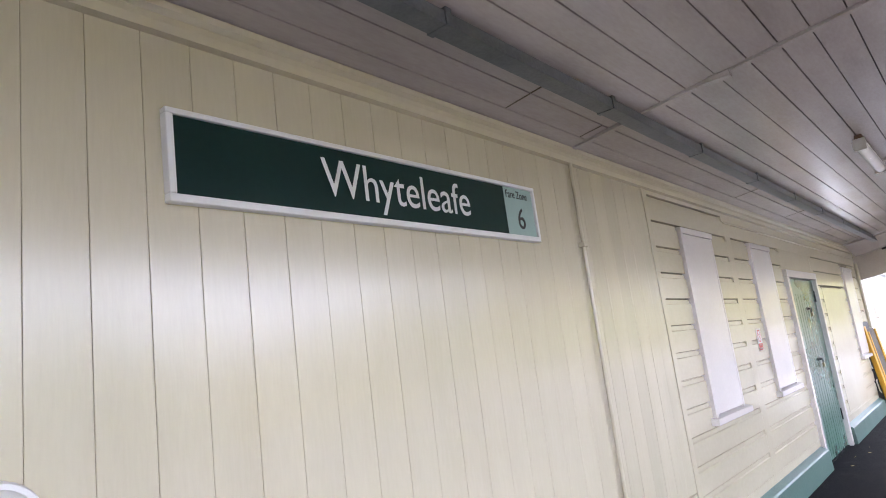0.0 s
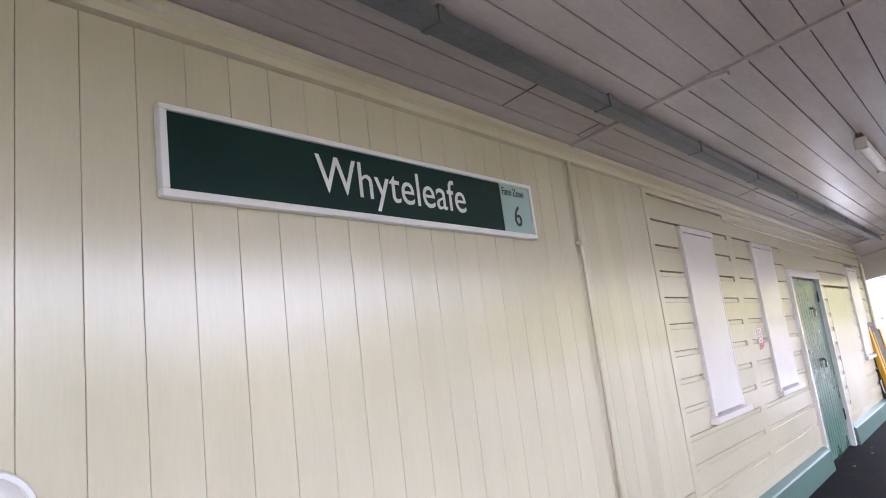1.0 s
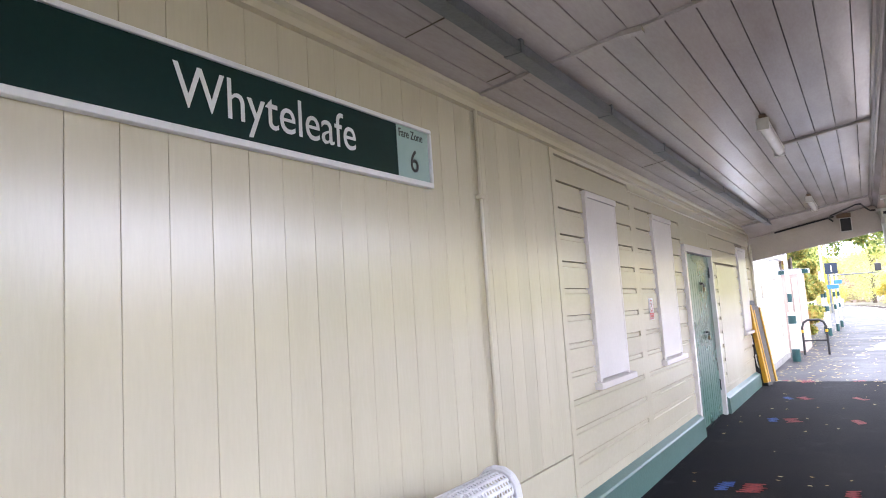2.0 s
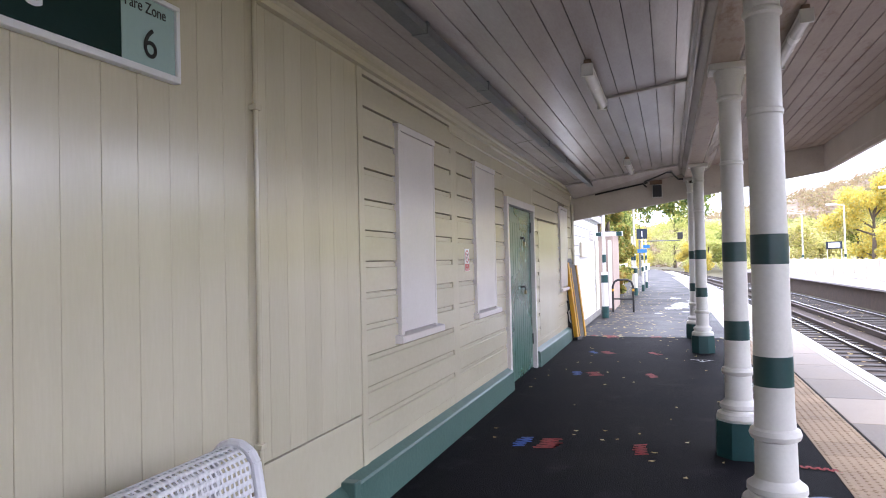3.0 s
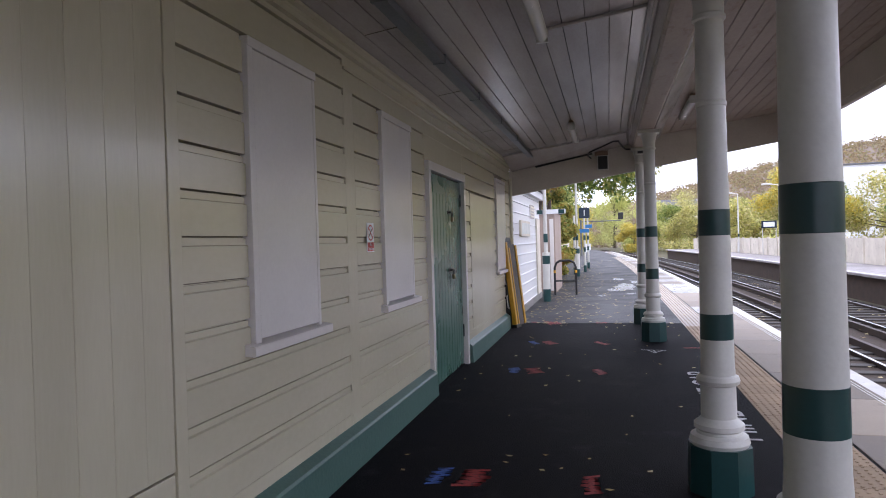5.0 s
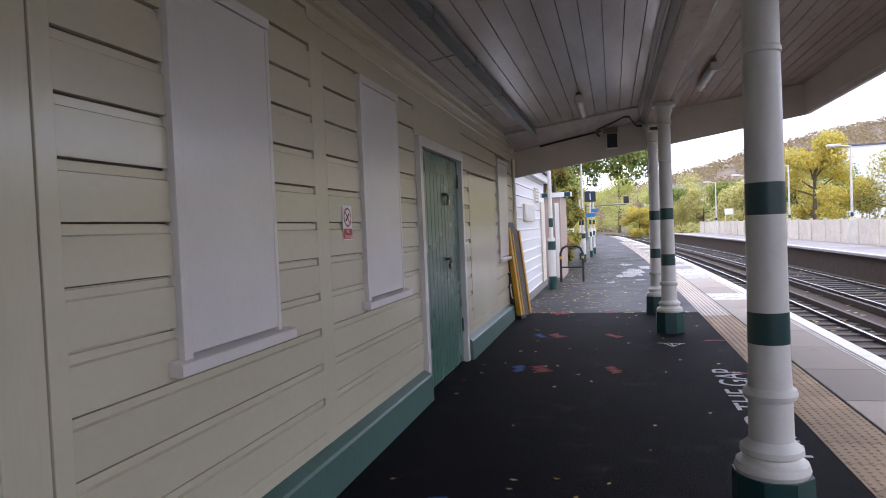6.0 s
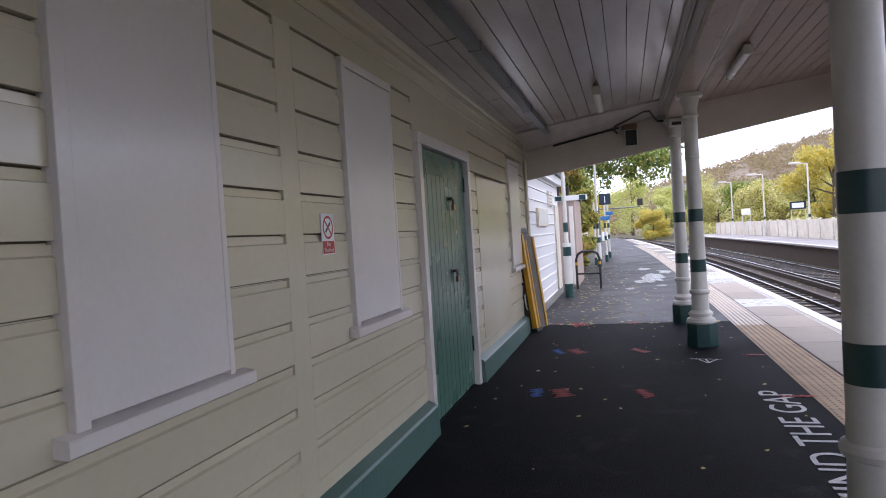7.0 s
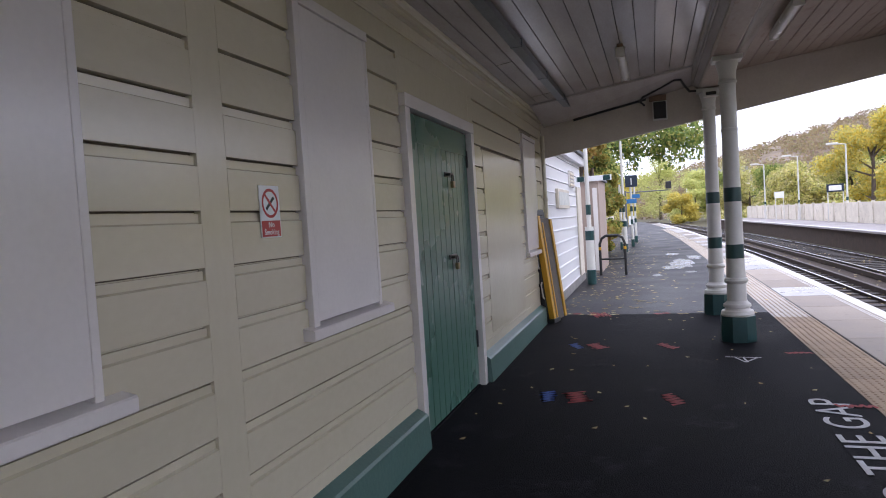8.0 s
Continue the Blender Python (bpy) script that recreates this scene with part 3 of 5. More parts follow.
extrude_y(bm, [(2.48, soffit_z(2.48) + 0.036), (4.62, soffit_z(4.62) + 0.036), (4.62, soffit_z(4.62) + 0.06), (2.48, soffit_z(2.48) + 0.06)], -13.8, CANOPY_END - 0.08)
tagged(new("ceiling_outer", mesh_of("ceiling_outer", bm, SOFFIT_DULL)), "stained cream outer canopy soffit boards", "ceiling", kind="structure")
bm = bmesh.new()
extrude_y(bm, [(-3.6, 3.03), (-3.6, 3.09), (0.0, 3.68), (4.74, 3.68), (4.74, 3.62), (0.0, 3.62)], -14.2, CANOPY_END)
tagged(new("roof_canopy", mesh_of("roof_canopy", bm, ROOF_GREY)), "grey felted station and canopy roof", "roof", kind="structure")

# main longitudinal beam
beam = tagged(new("trim_beam"), "deep white-painted timber canopy beam on the columns", "beam", kind="structure")
bm = bmesh.new()
extrude_y(bm, [(2.23, 3.06), (2.42, 3.06), (2.44, 3.075), (2.44, 3.30), (2.205, 3.30), (2.205, 3.075)], -13.8, CANOPY_END - 0.08)
# shade on the beam is painted: stained outer soffit colour, darker than the cheek
part("beam_timber", bm, SOFFIT_DULL, beam, "weathered timber, its shade put in with the darker soffit paint")
bm = bmesh.new()
extrude_y(bm, [(2.441, 3.085), (2.455, 3.075), (2.665, 3.245), (2.66, 3.285), (2.441, 3.275)], -13.8, CANOPY_END - 0.08)
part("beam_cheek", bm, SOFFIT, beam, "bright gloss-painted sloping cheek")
bm = bmesh.new()
extrude_y(bm, [(2.085, 3.195), (2.10, 3.175), (2.14, 3.165), (2.204, 3.095), (2.204, 3.25), (2.085, 3.25)], -13.8, CANOPY_END - 0.08)
part("beam_moulding", bm, SOFFIT, beam)
part("beam_conduit", rod(bmesh.new(), (2.125, -13.8, 3.145), (2.125, 14.55, 3.145), 0.014, 10), SOFFIT, beam, smooth=True)

# fascias
bm = bmesh.new()


FY = CANOPY_END - 0.09


def end_board(bm, y0, y1, lo, hi0, hi1):
    vs = [bm.verts.new((x, y, z)) for y in (y0, y1) for x, z in ((0.006, 2.332 + lo), (4.66, 3.056 + lo), (4.66, hi1), (0.006, hi0))]
    bmesh.ops.convex_hull(bm, **{"input": vs})


end_board(bm, CANOPY_END - 0.07, CANOPY_END, 0.10, 3.1, 3.60)
end_board(bm, CANOPY_END - 0.085, CANOPY_END - 0.02, 0.0, 2.46, 3.176)
part_end = tagged(new("trim_end_fascia", mesh_of("trim_end_fascia", bm, FASCIA)), "sloping white-painted end fascia of the canopy", "fascia", kind="structure")
bm = bmesh.new()
slab(bm, 4.60, 4.66, -14.0, CANOPY_END - 0.086, 3.13, 3.60)
slab(bm, 4.615, 4.68, -14.0, CANOPY_END - 0.086, 3.055, 3.15, 0.008)
tagged(new("trim_side_fascia", mesh_of("trim_side_fascia", bm, FASCIA)), "weathered cream fascia along the canopy edge", "fascia", kind="structure")
bm = bmesh.new()
va = [bm.verts.new((x, yy, soffit_z(x) - d)) for x in (0.06, 2.08) for yy in (13.66, 13.71) for d in (0.022, -0.02)]
bmesh.ops.convex_hull(bm, **{"input": va})
va = [bm.verts.new((x, yy, z)) for x in (0.06, 2.20) for yy, z in ((13.68, soffit_z(x) - 0.006), (13.68, soffit_z(x) + 0.02), (FY, 2.775 + 0.175 * x), (FY, 2.80 + 0.175 * x))]
bmesh.ops.convex_hull(bm, **{"input": va})
tagged(new("trim_soffit_end", mesh_of("trim_soffit_end", bm, SOFFIT)), "painted batten and sloping boards down to the end fascia", "batten", kind="structure")

# grey steel trunking under the soffit
trunk = thing("cable_trunking", "grey galvanised cable trunking under the canopy soffit", "trunking")
bm = bmesh.new()
zt = soffit_z(0.45)
extrude_y(bm, [(0.445, zt - 0.062), (0.535, zt - 0.062), (0.535, zt - 0.004), (0.445, zt - 0.004)], -13.8, CANOPY_END - 0.12)
part("channel", bm, STEEL, trunk)
for i in range(14):
    yb = -5.0 + 1.42 * i
    part("hanger", slab(bmesh.new(), 0.438, 0.542, yb, yb + 0.035, zt - 0.065, zt + 0.012), STEEL, trunk)

# columns
SHAFT = [(0.115, 0.268), (0.160, 0.272), (0.170, 0.297), (0.160, 0.330), (0.130, 0.343), (0.124, 0.360), (0.142, 0.374), (0.140, 0.400), (0.116, 0.418), (0.101, 0.437),
         (0.098, 0.625), (0.115, 0.634), (0.123, 0.657), (0.115, 0.680), (0.098, 0.690), (0.0935, 0.78), (0.082, 2.265), (0.088, 2.272), (0.088, 2.292), (0.082, 2.300),
         (0.081, 2.770), (0.094, 2.780), (0.094, 2.800), (0.085, 2.812), (0.087, 2.88), (0.098, 2.93), (0.112, 2.975), (0.112, 3.008), (0.10, 3.012)]


def canopy_column(at):
    col = thing("canopy_column", "white cast-iron canopy column with dark green bands and base", "column", "canopy columns", at=at)
    part("shaft", lathe(bmesh.new(), SHAFT), COLUMN_WHITE, col, "turned white shaft with ringed foot", smooth=True)
    bm = bmesh.new()
    vs = bmesh.ops.create_cone(bm, cap_ends=True, segments=8, radius1=0.188, radius2=0.183, depth=0.275, matrix=Matrix.Translation((0, 0, 0.1375)) @ Matrix.Rotation(radians(22.5), 4, 'Z'))
    part("base", bm, DARK_GREEN, col, "dark green octagonal base")
    for z0, z1, r in ((1.510, 1.662, 0.0895), (0.897, 1.050, 0.0932)):
        part("band", lathe(bmesh.new(), [(r - 0.002, z0), (r, z0 + 0.002), (r - 0.0006, z1 - 0.002), (r - 0.003, z1)]), DARK_GREEN, col, "dark green visibility band", smooth=True)
    bm = bmesh.new()
    slab(bm, -0.15, 0.15, -0.115, 0.115, 3.01, 3.061, 0.006)
    part("abacus", bm, COLUMN_WHITE, col)
    return col


first = canopy_column(pose(2.365, 4.93, 0))
for cx, cy in ((2.368, 6.858), (2.364, 12.685), (2.325, 14.62)):
    copy_thing(first, pose(cx, cy, 0))


# strip lights
def strip_light(at):
    lamp = thing("strip_light", "unlit fluorescent strip light under the canopy soffit", "light fitting", "strip lights", at=at)
    part("body", slab(bmesh.new(), -0.04, 0.04, -0.62, 0.62, 0.045, 0.09, 0.008), COLUMN_WHITE, lamp)
    bm = bmesh.new()
    extrude_y(bm, [(0.045 * math.cos(math.pi * (1 + i / 10)), 0.046 + 0.05 * math.sin(math.pi * (1 + i / 10))) for i in range(11)], -0.60, 0.60)
    part("diffuser", bm, TUBE, lamp, "white rounded diffuser", smooth=True)
    for y in (-0.625, 0.598):
        part("end_cap", slab(bmesh.new(), -0.047, 0.047, y, y + 0.027, -0.008, 0.092, 0.006), COLUMN_WHITE, lamp)
    part("mounting_box", slab(bmesh.new(), -0.028, 0.028, -0.60, -0.53, 0.09, 0.13, 0.008), SHED_BROWN, lamp, "rust-stained mounting box")
    for y in (-0.2, 0.45):
        part("bracket", rod(bmesh.new(), (0, y, 0.085), (0, y, 0.13), 0.010), COLUMN_WHITE, lamp)
    return lamp


l1 = strip_light(pose(1.32, 7.03, soffit_z(1.32) - 0.128))
copy_thing(l1, pose(1.31, 12.3, soffit_z(1.31) - 0.128))
copy_thing(l1, pose(2.84, 12.1, soffit_z(2.84) - 0.128))
copy_thing(l1, pose(2.84, 7.0, soffit_z(2.84) - 0.128))
cond = thing("ceiling_conduit", "thin painted conduit across the soffit boards", "pipe")
part("tube", rod(bmesh.new(), (1.345, 7.72, soffit_z(1.345) - 0.014), (2.085, 7.72, soffit_z(2.085) - 0.014), 0.015, 10), SOFFIT, cond, smooth=True)

# floodlight, cable and sensor on the end fascia
fl = thing("floodlight", "small dark floodlight in a white housing on the fascia", "light fitting")
part("back_box", slab(bmesh.new(), 1.56, 1.79, FY - 0.05, FY, 2.99, 3.07, 0.006), SHED_BROWN, fl, "rust-stained mounting plate")
part("housing", slab(bmesh.new(), 1.60, 1.795, FY - 0.10, FY - 0.02, 2.72, 2.98, 0.008), COLUMN_WHITE, fl)
part("lens", slab(bmesh.new(), 1.615, 1.78, FY - 0.125, FY - 0.10, 2.735, 2.965, 0.006), BLACK, fl, "dark glass lens")
cable = thing("fascia_cable", "black cable looping along the end fascia", "cable")
bm = bmesh.new()
pts = [(0.50, FY - 0.03, 2.85), (0.9, FY - 0.03, 2.925), (1.52, FY - 0.03, 3.035)]
part("run", pipe_run(bm, pts, 0.020), BLACK, cable)
bm = bmesh.new()
pts = [(1.50, 14.71, 2.94), (1.44, 14.68, 3.00), (1.48, 14.55, 3.035), (1.72, 14.30, 3.095), (1.88, 14.10, 3.135), (1.96, 14.12, 3.135), (2.02, 14.38, 3.095), (2.09, 14.58, 3.05), (2.24, 14.60, 3.045)]
part("loop", pipe_run(bm, pts, 0.015), BLACK, cable)
sensor = thing("sensor_box", "small white sensor box on the end column", "sensor")
part("case", slab(bmesh.new(), 2.25, 2.44, 14.42, 14.54, 2.93, 3.03, 0.006), COLUMN_WHITE, sensor)
part("window", slab(bmesh.new(), 2.28, 2.41, 14.414, 14.42, 2.945, 2.99), BLACK, sensor)
dp = thing("downpipe", "cream downpipe at the end corner of the wall", "pipe")
part("tube", rod(bmesh.new(), (0.034, END - 0.04, 0.0), (0.034, END - 0.04, 2.66), 0.028, 14), CREAM, dp, smooth=True)
for z in (0.6, 1.7, 2.5):
    part("collar", rod(bmesh.new(), (0.034, END - 0.04, z), (0.034, END - 0.04, z + 0.05), 0.034, 14), CREAM, dp)

# folded wheelchair ramp leaning on the wall end
ramp = thing("boarding_ramp", "folded yellow boarding ramp with black underside leaning on wall", "ramp", at=Matrix.Translation((0.21, 14.15, 0.0)) @ Matrix.Rotation(radians(-14), 4, 'Z') @ Matrix.Rotation(radians(-6.5), 4, 'Y'))
part("deck", slab(bmesh.new(), -0.035, 0.012, -0.14, 0.20, 0.03, 1.46, 0.004), GRIT, ramp, "dull brown-grey gritted deck")
for a, b, top in ((-0.20, -0.13, 1.50), (0.20, 0.27, 1.44)):
    part("side_rail", slab(bmesh.new(), -0.05, 0.03, a, b, 0.04, top, 0.006), YELLOW, ramp, "yellow side rail")
part("inner_rail", slab(bmesh.new(), -0.02, 0.022, -0.07, -0.03, 0.04, 1.40, 0.004), YELLOW, ramp, "yellow side rail")
part("folded_deck", slab(bmesh.new(), -0.13, -0.06, -0.22, 0.25, 0.0, 1.56, 0.006), BLACK, ramp, "black underside of the folded half")
part("top_edge", slab(bmesh.new(), -0.13, 0.03, -0.23, 0.02, 1.50, 1.58, 0.01), BLACK, ramp)
part("foot", slab(bmesh.new(), -0.13, 0.04, -0.23, 0.0, 0.0, 0.06, 0.008), BLACK, ramp)
for k in range(3):
    z = 0.35 + 0.42 * k
    part("handle", pipe_run(bmesh.new(), [(-0.06, -0.225, z), (-0.06, -0.26, z + 0.03), (-0.06, -0.26, z + 0.20), (-0.06, -0.225, z + 0.23)], 0.011, 8), COLUMN_WHITE, ramp, "pale carrying handle")

# ---------------------------------------------------------------- perforated bench
bench = thing("platform_bench", "white perforated metal bench against the wall", "bench")


def bench_curve(t):
    """The sheet's line from the front lip (t = 0) over the rolled top to its back hem (t = 1): x, z."""
    if t < 0.36:
        u = t / 0.36
        return 0.90 - 0.36 * u, 0.445 - 0.025 * math.sin(u * math.pi)
    if t < 0.68:
        u = (t - 0.36) / 0.32
        return 0.54 - 0.065 * u, 0.445 + 0.39 * u
    if t < 0.9:
        a = math.pi * (t - 0.68) / 0.22
        return 0.385 + 0.09 * math.cos(a), 0.835 + 0.085 * math.sin(a)
    return 0.295, 0.835 - 0.14 * (t - 0.9) / 0.1


BY0, BY1 = 1.0, 3.24
bm = bmesh.new()
NU, NV = 264, 80
vert = [[bm.verts.new((bench_curve(j / NV)[0], BY0 + 0.03 + (BY1 - BY0 - 0.06) * i / NU, bench_curve(j / NV)[1])) for j in range(NV + 1)] for i in range(NU + 1)]
for i in range(NU):
    for j in range(NV):
        hole = (i % 3 != 0) and (j % 2 == 1) if ((j // 2) % 2 == 0) else ((i + 1) % 3 != 0 and j % 2 == 1)
        if hole and 2 < j < NV - 2:
            continue
        bm.faces.new((vert[i][j], vert[i + 1][j], vert[i + 1][j + 1], vert[i][j + 1]))
for v in [v for v in bm.verts if not v.link_faces]:
    bm.verts.remove(v)
sheet = part("perforated_sheet", bm, BENCH_WHITE, bench, "slotted white sheet", smooth=True)
thick = sheet.modifiers.new("thickness", 'SOLIDIFY')
thick.thickness = 0.004
for yb in (BY0, 0.5 * (BY0 + BY1), BY1):
    bm = bmesh.new()
    pipe_run(bm, [(bench_curve(j / 30)[0], yb, bench_curve(j / 30)[1]) for j in range(31)], 0.021, 10)
    part("end_frame", bm, BENCH_WHITE, bench, "rounded tubular frame", smooth=True)
    part("leg", rod(bmesh.new(), (0.80, yb, 0.0), (0.78, yb, 0.43), 0.026, 10), BENCH_WHITE, bench)
    part("leg", rod(bmesh.new(), (0.42, yb, 0.0), (0.52, yb, 0.45), 0.026, 10), BENCH_WHITE, bench)

# ---------------------------------------------------------------- markings on the platform
edge = thing("floor_words", "worn white platform-edge warning words painted on asphalt", "floor marking")
words = lettering("warning", "MIND THE GAP", 0.375, ROAD_WHITE, edge, Matrix.Translation((2.815, 7.85, 0.0035)) @ Matrix.Rotation(radians(90), 4, 'Z'), 1.0, depth=0.0006)
words.data.transform(Matrix.Diagonal((2.53 / max(v.co.x for v in words.data.vertices), 1, 1, 1)))
# every painted letter is a part of its own
glyphs = bmesh.new()
glyphs.from_mesh(words.data)
todo = set(glyphs.verts)
while todo:
    stack, group = [todo.pop()], []
    while stack:
        v = stack.pop()
        group.append(v)
        for e in v.link_edges:
            u = e.other_vert(v)
            if u in todo:
                todo.remove(u)
                stack.append(u)
    letter, twin = bmesh.new(), {}
    for v in group:
        twin[v] = letter.verts.new(v.co)
    for f in {f for v in group for f in v.link_faces}:
        letter.faces.new([twin[v] for v in f.verts])
    part("letter", letter, ROAD_WHITE, edge, at=words.matrix_basis.copy())
glyphs.free()
bpy.data.objects.remove(words)


def dab(material, name, label, x, y, w, h, turn, seed):
    """A sprayed scribble: one zigzag stroke of uneven width."""
    rng = random.Random(seed)
    bm = bmesh.new()
    n = 9
    prev = None
    for k in range(n + 1):
        cx = (0.85 if k % 2 else -0.85) * w * rng.uniform(0.6, 1.0)
        cy = h * (k / n - 0.5)
        t = 0.55 * h / n * rng.uniform(0.7, 1.2)
        pair = [bm.verts.new((cx, cy - t, 0)), bm.verts.new((cx + rng.uniform(-0.01, 0.01), cy + t, 0))]
        if prev:
            bm.faces.new((prev[0], pair[0], pair[1], prev[1]))
        prev = pair
    ob = tagged(new(name, mesh_of(name, bm, material)), label, "floor marking", "spray marks")
    ob.matrix_basis = pose(x, y, 0.003 + 0.0002 * seed, 0, 0, turn)


seed = 0
for yy in (6.80, 10.28, 12.35):
    for xx, mt, nm in ((0.655, SPRAY_BLUE, "blue_spray_mark"), (0.88, SPRAY_RED, "red_spray_mark"), (1.62, SPRAY_RED, "red_spray_mark")):
        seed += 1
        dab(mt, nm, "faded " + nm.split("_")[0] + " surveyor's spray mark on asphalt", xx, yy, 0.085 if xx != 0.88 else 0.13, 0.30, -10 + 5 * seed, seed)
for xx, yy, w, h in ((2.87, 6.62, 0.05, 0.25), (2.84, 10.2, 0.06, 0.25), (2.82, 12.0, 0.06, 0.22), (0.75, 14.62, 0.34, 0.22), (1.6, 14.65, 0.10, 0.2), (0.4, 14.75, 0.1, 0.12)):
    seed += 1
    dab(SPRAY_RED, "red_spray_mark", "faded red surveyor's spray mark on asphalt", xx, yy, w, h, 8 * seed, seed)
arrow = thing("floor_arrow", "thin white chalk arrow mark on the asphalt", "floor marking", at=pose(2.30, 11.72, 0.0035))
bm = bmesh.new()
for a, b in (((-0.16, 0.10), (0.16, 0.06)), ((-0.07, 0.07), (0.0, -0.13)), ((0.12, 0.06), (0.0, -0.13)), ((0.0, 0.07), (0.02, -0.13))):
    d = Vector((b[0] - a[0], b[1] - a[1]))
    nrm = Vector((-d.y, d.x)).normalized() * 0.009
    bm.faces.new([bm.verts.new((*(Vector(p) + q), 0.0)) for p, q in ((a, nrm), (a, -nrm), (b, -nrm), (b, nrm))])
part("strokes", bm, ROAD_WHITE, arrow)
disc = thing("floor_disc", "round blue floor sticker with white figures", "floor marking", at=pose(2.79, 5.84, 0.003))
bm = bmesh.new()
bmesh.ops.create_circle(bm, cap_ends=True, segments=40, radius=0.17)
part("disc", bm, DISC_BLUE, disc)
bm = bmesh.new()
for u, v, w, h in ((-0.03, 0.08, 0.14, 0.03), (-0.03, -0.08, 0.14, 0.03), (0.05, 0.0, 0.02, 0.10)):
    bm.faces.new([bm.verts.new((u + a * w / 2, v + b * h / 2, 0.001)) for a, b in ((-1, -1), (1, -1), (1, 1), (-1, 1))])
part("bars", bm, ROAD_WHITE, disc)

# fallen leaves
rng = random.Random(5)
verts, faces = [], []


def leaf_at(x, y, z, size):
    a = rng.uniform(0, 6.283)
    c, s = math.cos(a) * size, math.sin(a) * size
    h = rng.uniform(0.002, 0.012)
    i = len(verts)
    verts.extend([(x + c, y + s, z + h), (x - s * 0.6, y + c * 0.6, z + 0.004), (x - c, y - s, z + h * 0.7), (x + s * 0.6, y - c * 0.6, z + 0.003)])
    faces.append((i, i + 1, i + 2, i + 3))


for _ in range(75):
    leaf_at(rng.uniform(0.15, 2.8), rng.uniform(4, 14.5), 0.002, rng.uniform(0.012, 0.032))
for _ in range(620):
    y = 14.6 + 34 * rng.random() ** 1.5
    x = abs(rng.gauss(0, 1.1)) + 0.15
    if x < 3.2:
        leaf_at(x + bend(y), y, 0.002, rng.uniform(0.03, 0.062))
for _ in range(500):
    y = rng.uniform(14, 60)
    leaf_at(rng.uniform(5.2, 10.0) + bend(y), y, -0.95, rng.uniform(0.05, 0.09))
me = bpy.data.meshes.new("fallen_leaves")
me.from_pydata(verts, [], faces)
me.materials.append(LEAF_FALLEN)
tagged(new("fallen_leaves", me), "scattered yellow and brown fallen leaves", "leaves", kind="stuff")

# wet patches that mirror the sky
rng = random.Random(17)
for k, (wx, wy, rx, ry) in enumerate(((2.22, 23.4, 0.34, 1.7), (1.85, 22.2, 0.20, 0.6), (2.62, 25.6, 0.22, 0.9), (1.55, 20.3, 0.13, 0.28), (2.30, 20.9, 0.16, 0.25), (2.05, 27.2, 0.22, 0.7))):
    bm = bmesh.new()
    ring = []
    for i in range(60):
        a = 2 * math.pi * i / 60
        q = 0.85 + 0.35 * noise.noise((math.cos(a) * 1.7 + 5 * k, math.sin(a) * 1.7, 0.5)) + 0.2 * noise.noise((math.cos(a) * 5 + 9 * k, math.sin(a) * 5, 2.5))
        ring.append(bm.verts.new((wx + rx * q * math.cos(a), wy + ry * q * math.sin(a), 0.003 + 0.0003 * k)))
    bm.faces.new(ring)
    tagged(new("puddle", mesh_of("puddle", bm, WET)), "shallow rain puddle mirroring the sky on asphalt", "puddle", "puddles")

# ---------------------------------------------------------------- tracks and far platform
def curved_bar(bm, section, y0, y1, step=4.0):
    """A bar that follows the railway's curve."""
    n = max(1, int((y1 - y0) / step))
    prev = None
    for i in range(n + 1):
        y = y0 + (y1 - y0) * i / n
        ring = [bm.verts.new((x + bend(y), y, z)) for x, z in section]
        if prev:
            for k in range(len(section)):
                bm.faces.new((prev[k], prev[(k + 1) % len(section)], ring[(k + 1) % len(section)], ring[k]))
        else:
            bm.faces.new(list(reversed(ring)))
        prev = ring
    bm.faces.new(prev)
    bmesh.ops.recalc_face_normals(bm, faces=bm.faces[:])
    return bm


bm = bmesh.new()
curved_bar(bm, [(4.12, -1.05), (4.46, -0.99), (7.15, -0.985), (7.35, -1.0), (10.35, -0.99), (10.62, -1.05)], -10, 140)
tagged(new("track_bed", mesh_of("track_bed", bm, BALLAST)), "brown stone ballast between the platforms", "ballast", kind="structure")
TOP = -0.88
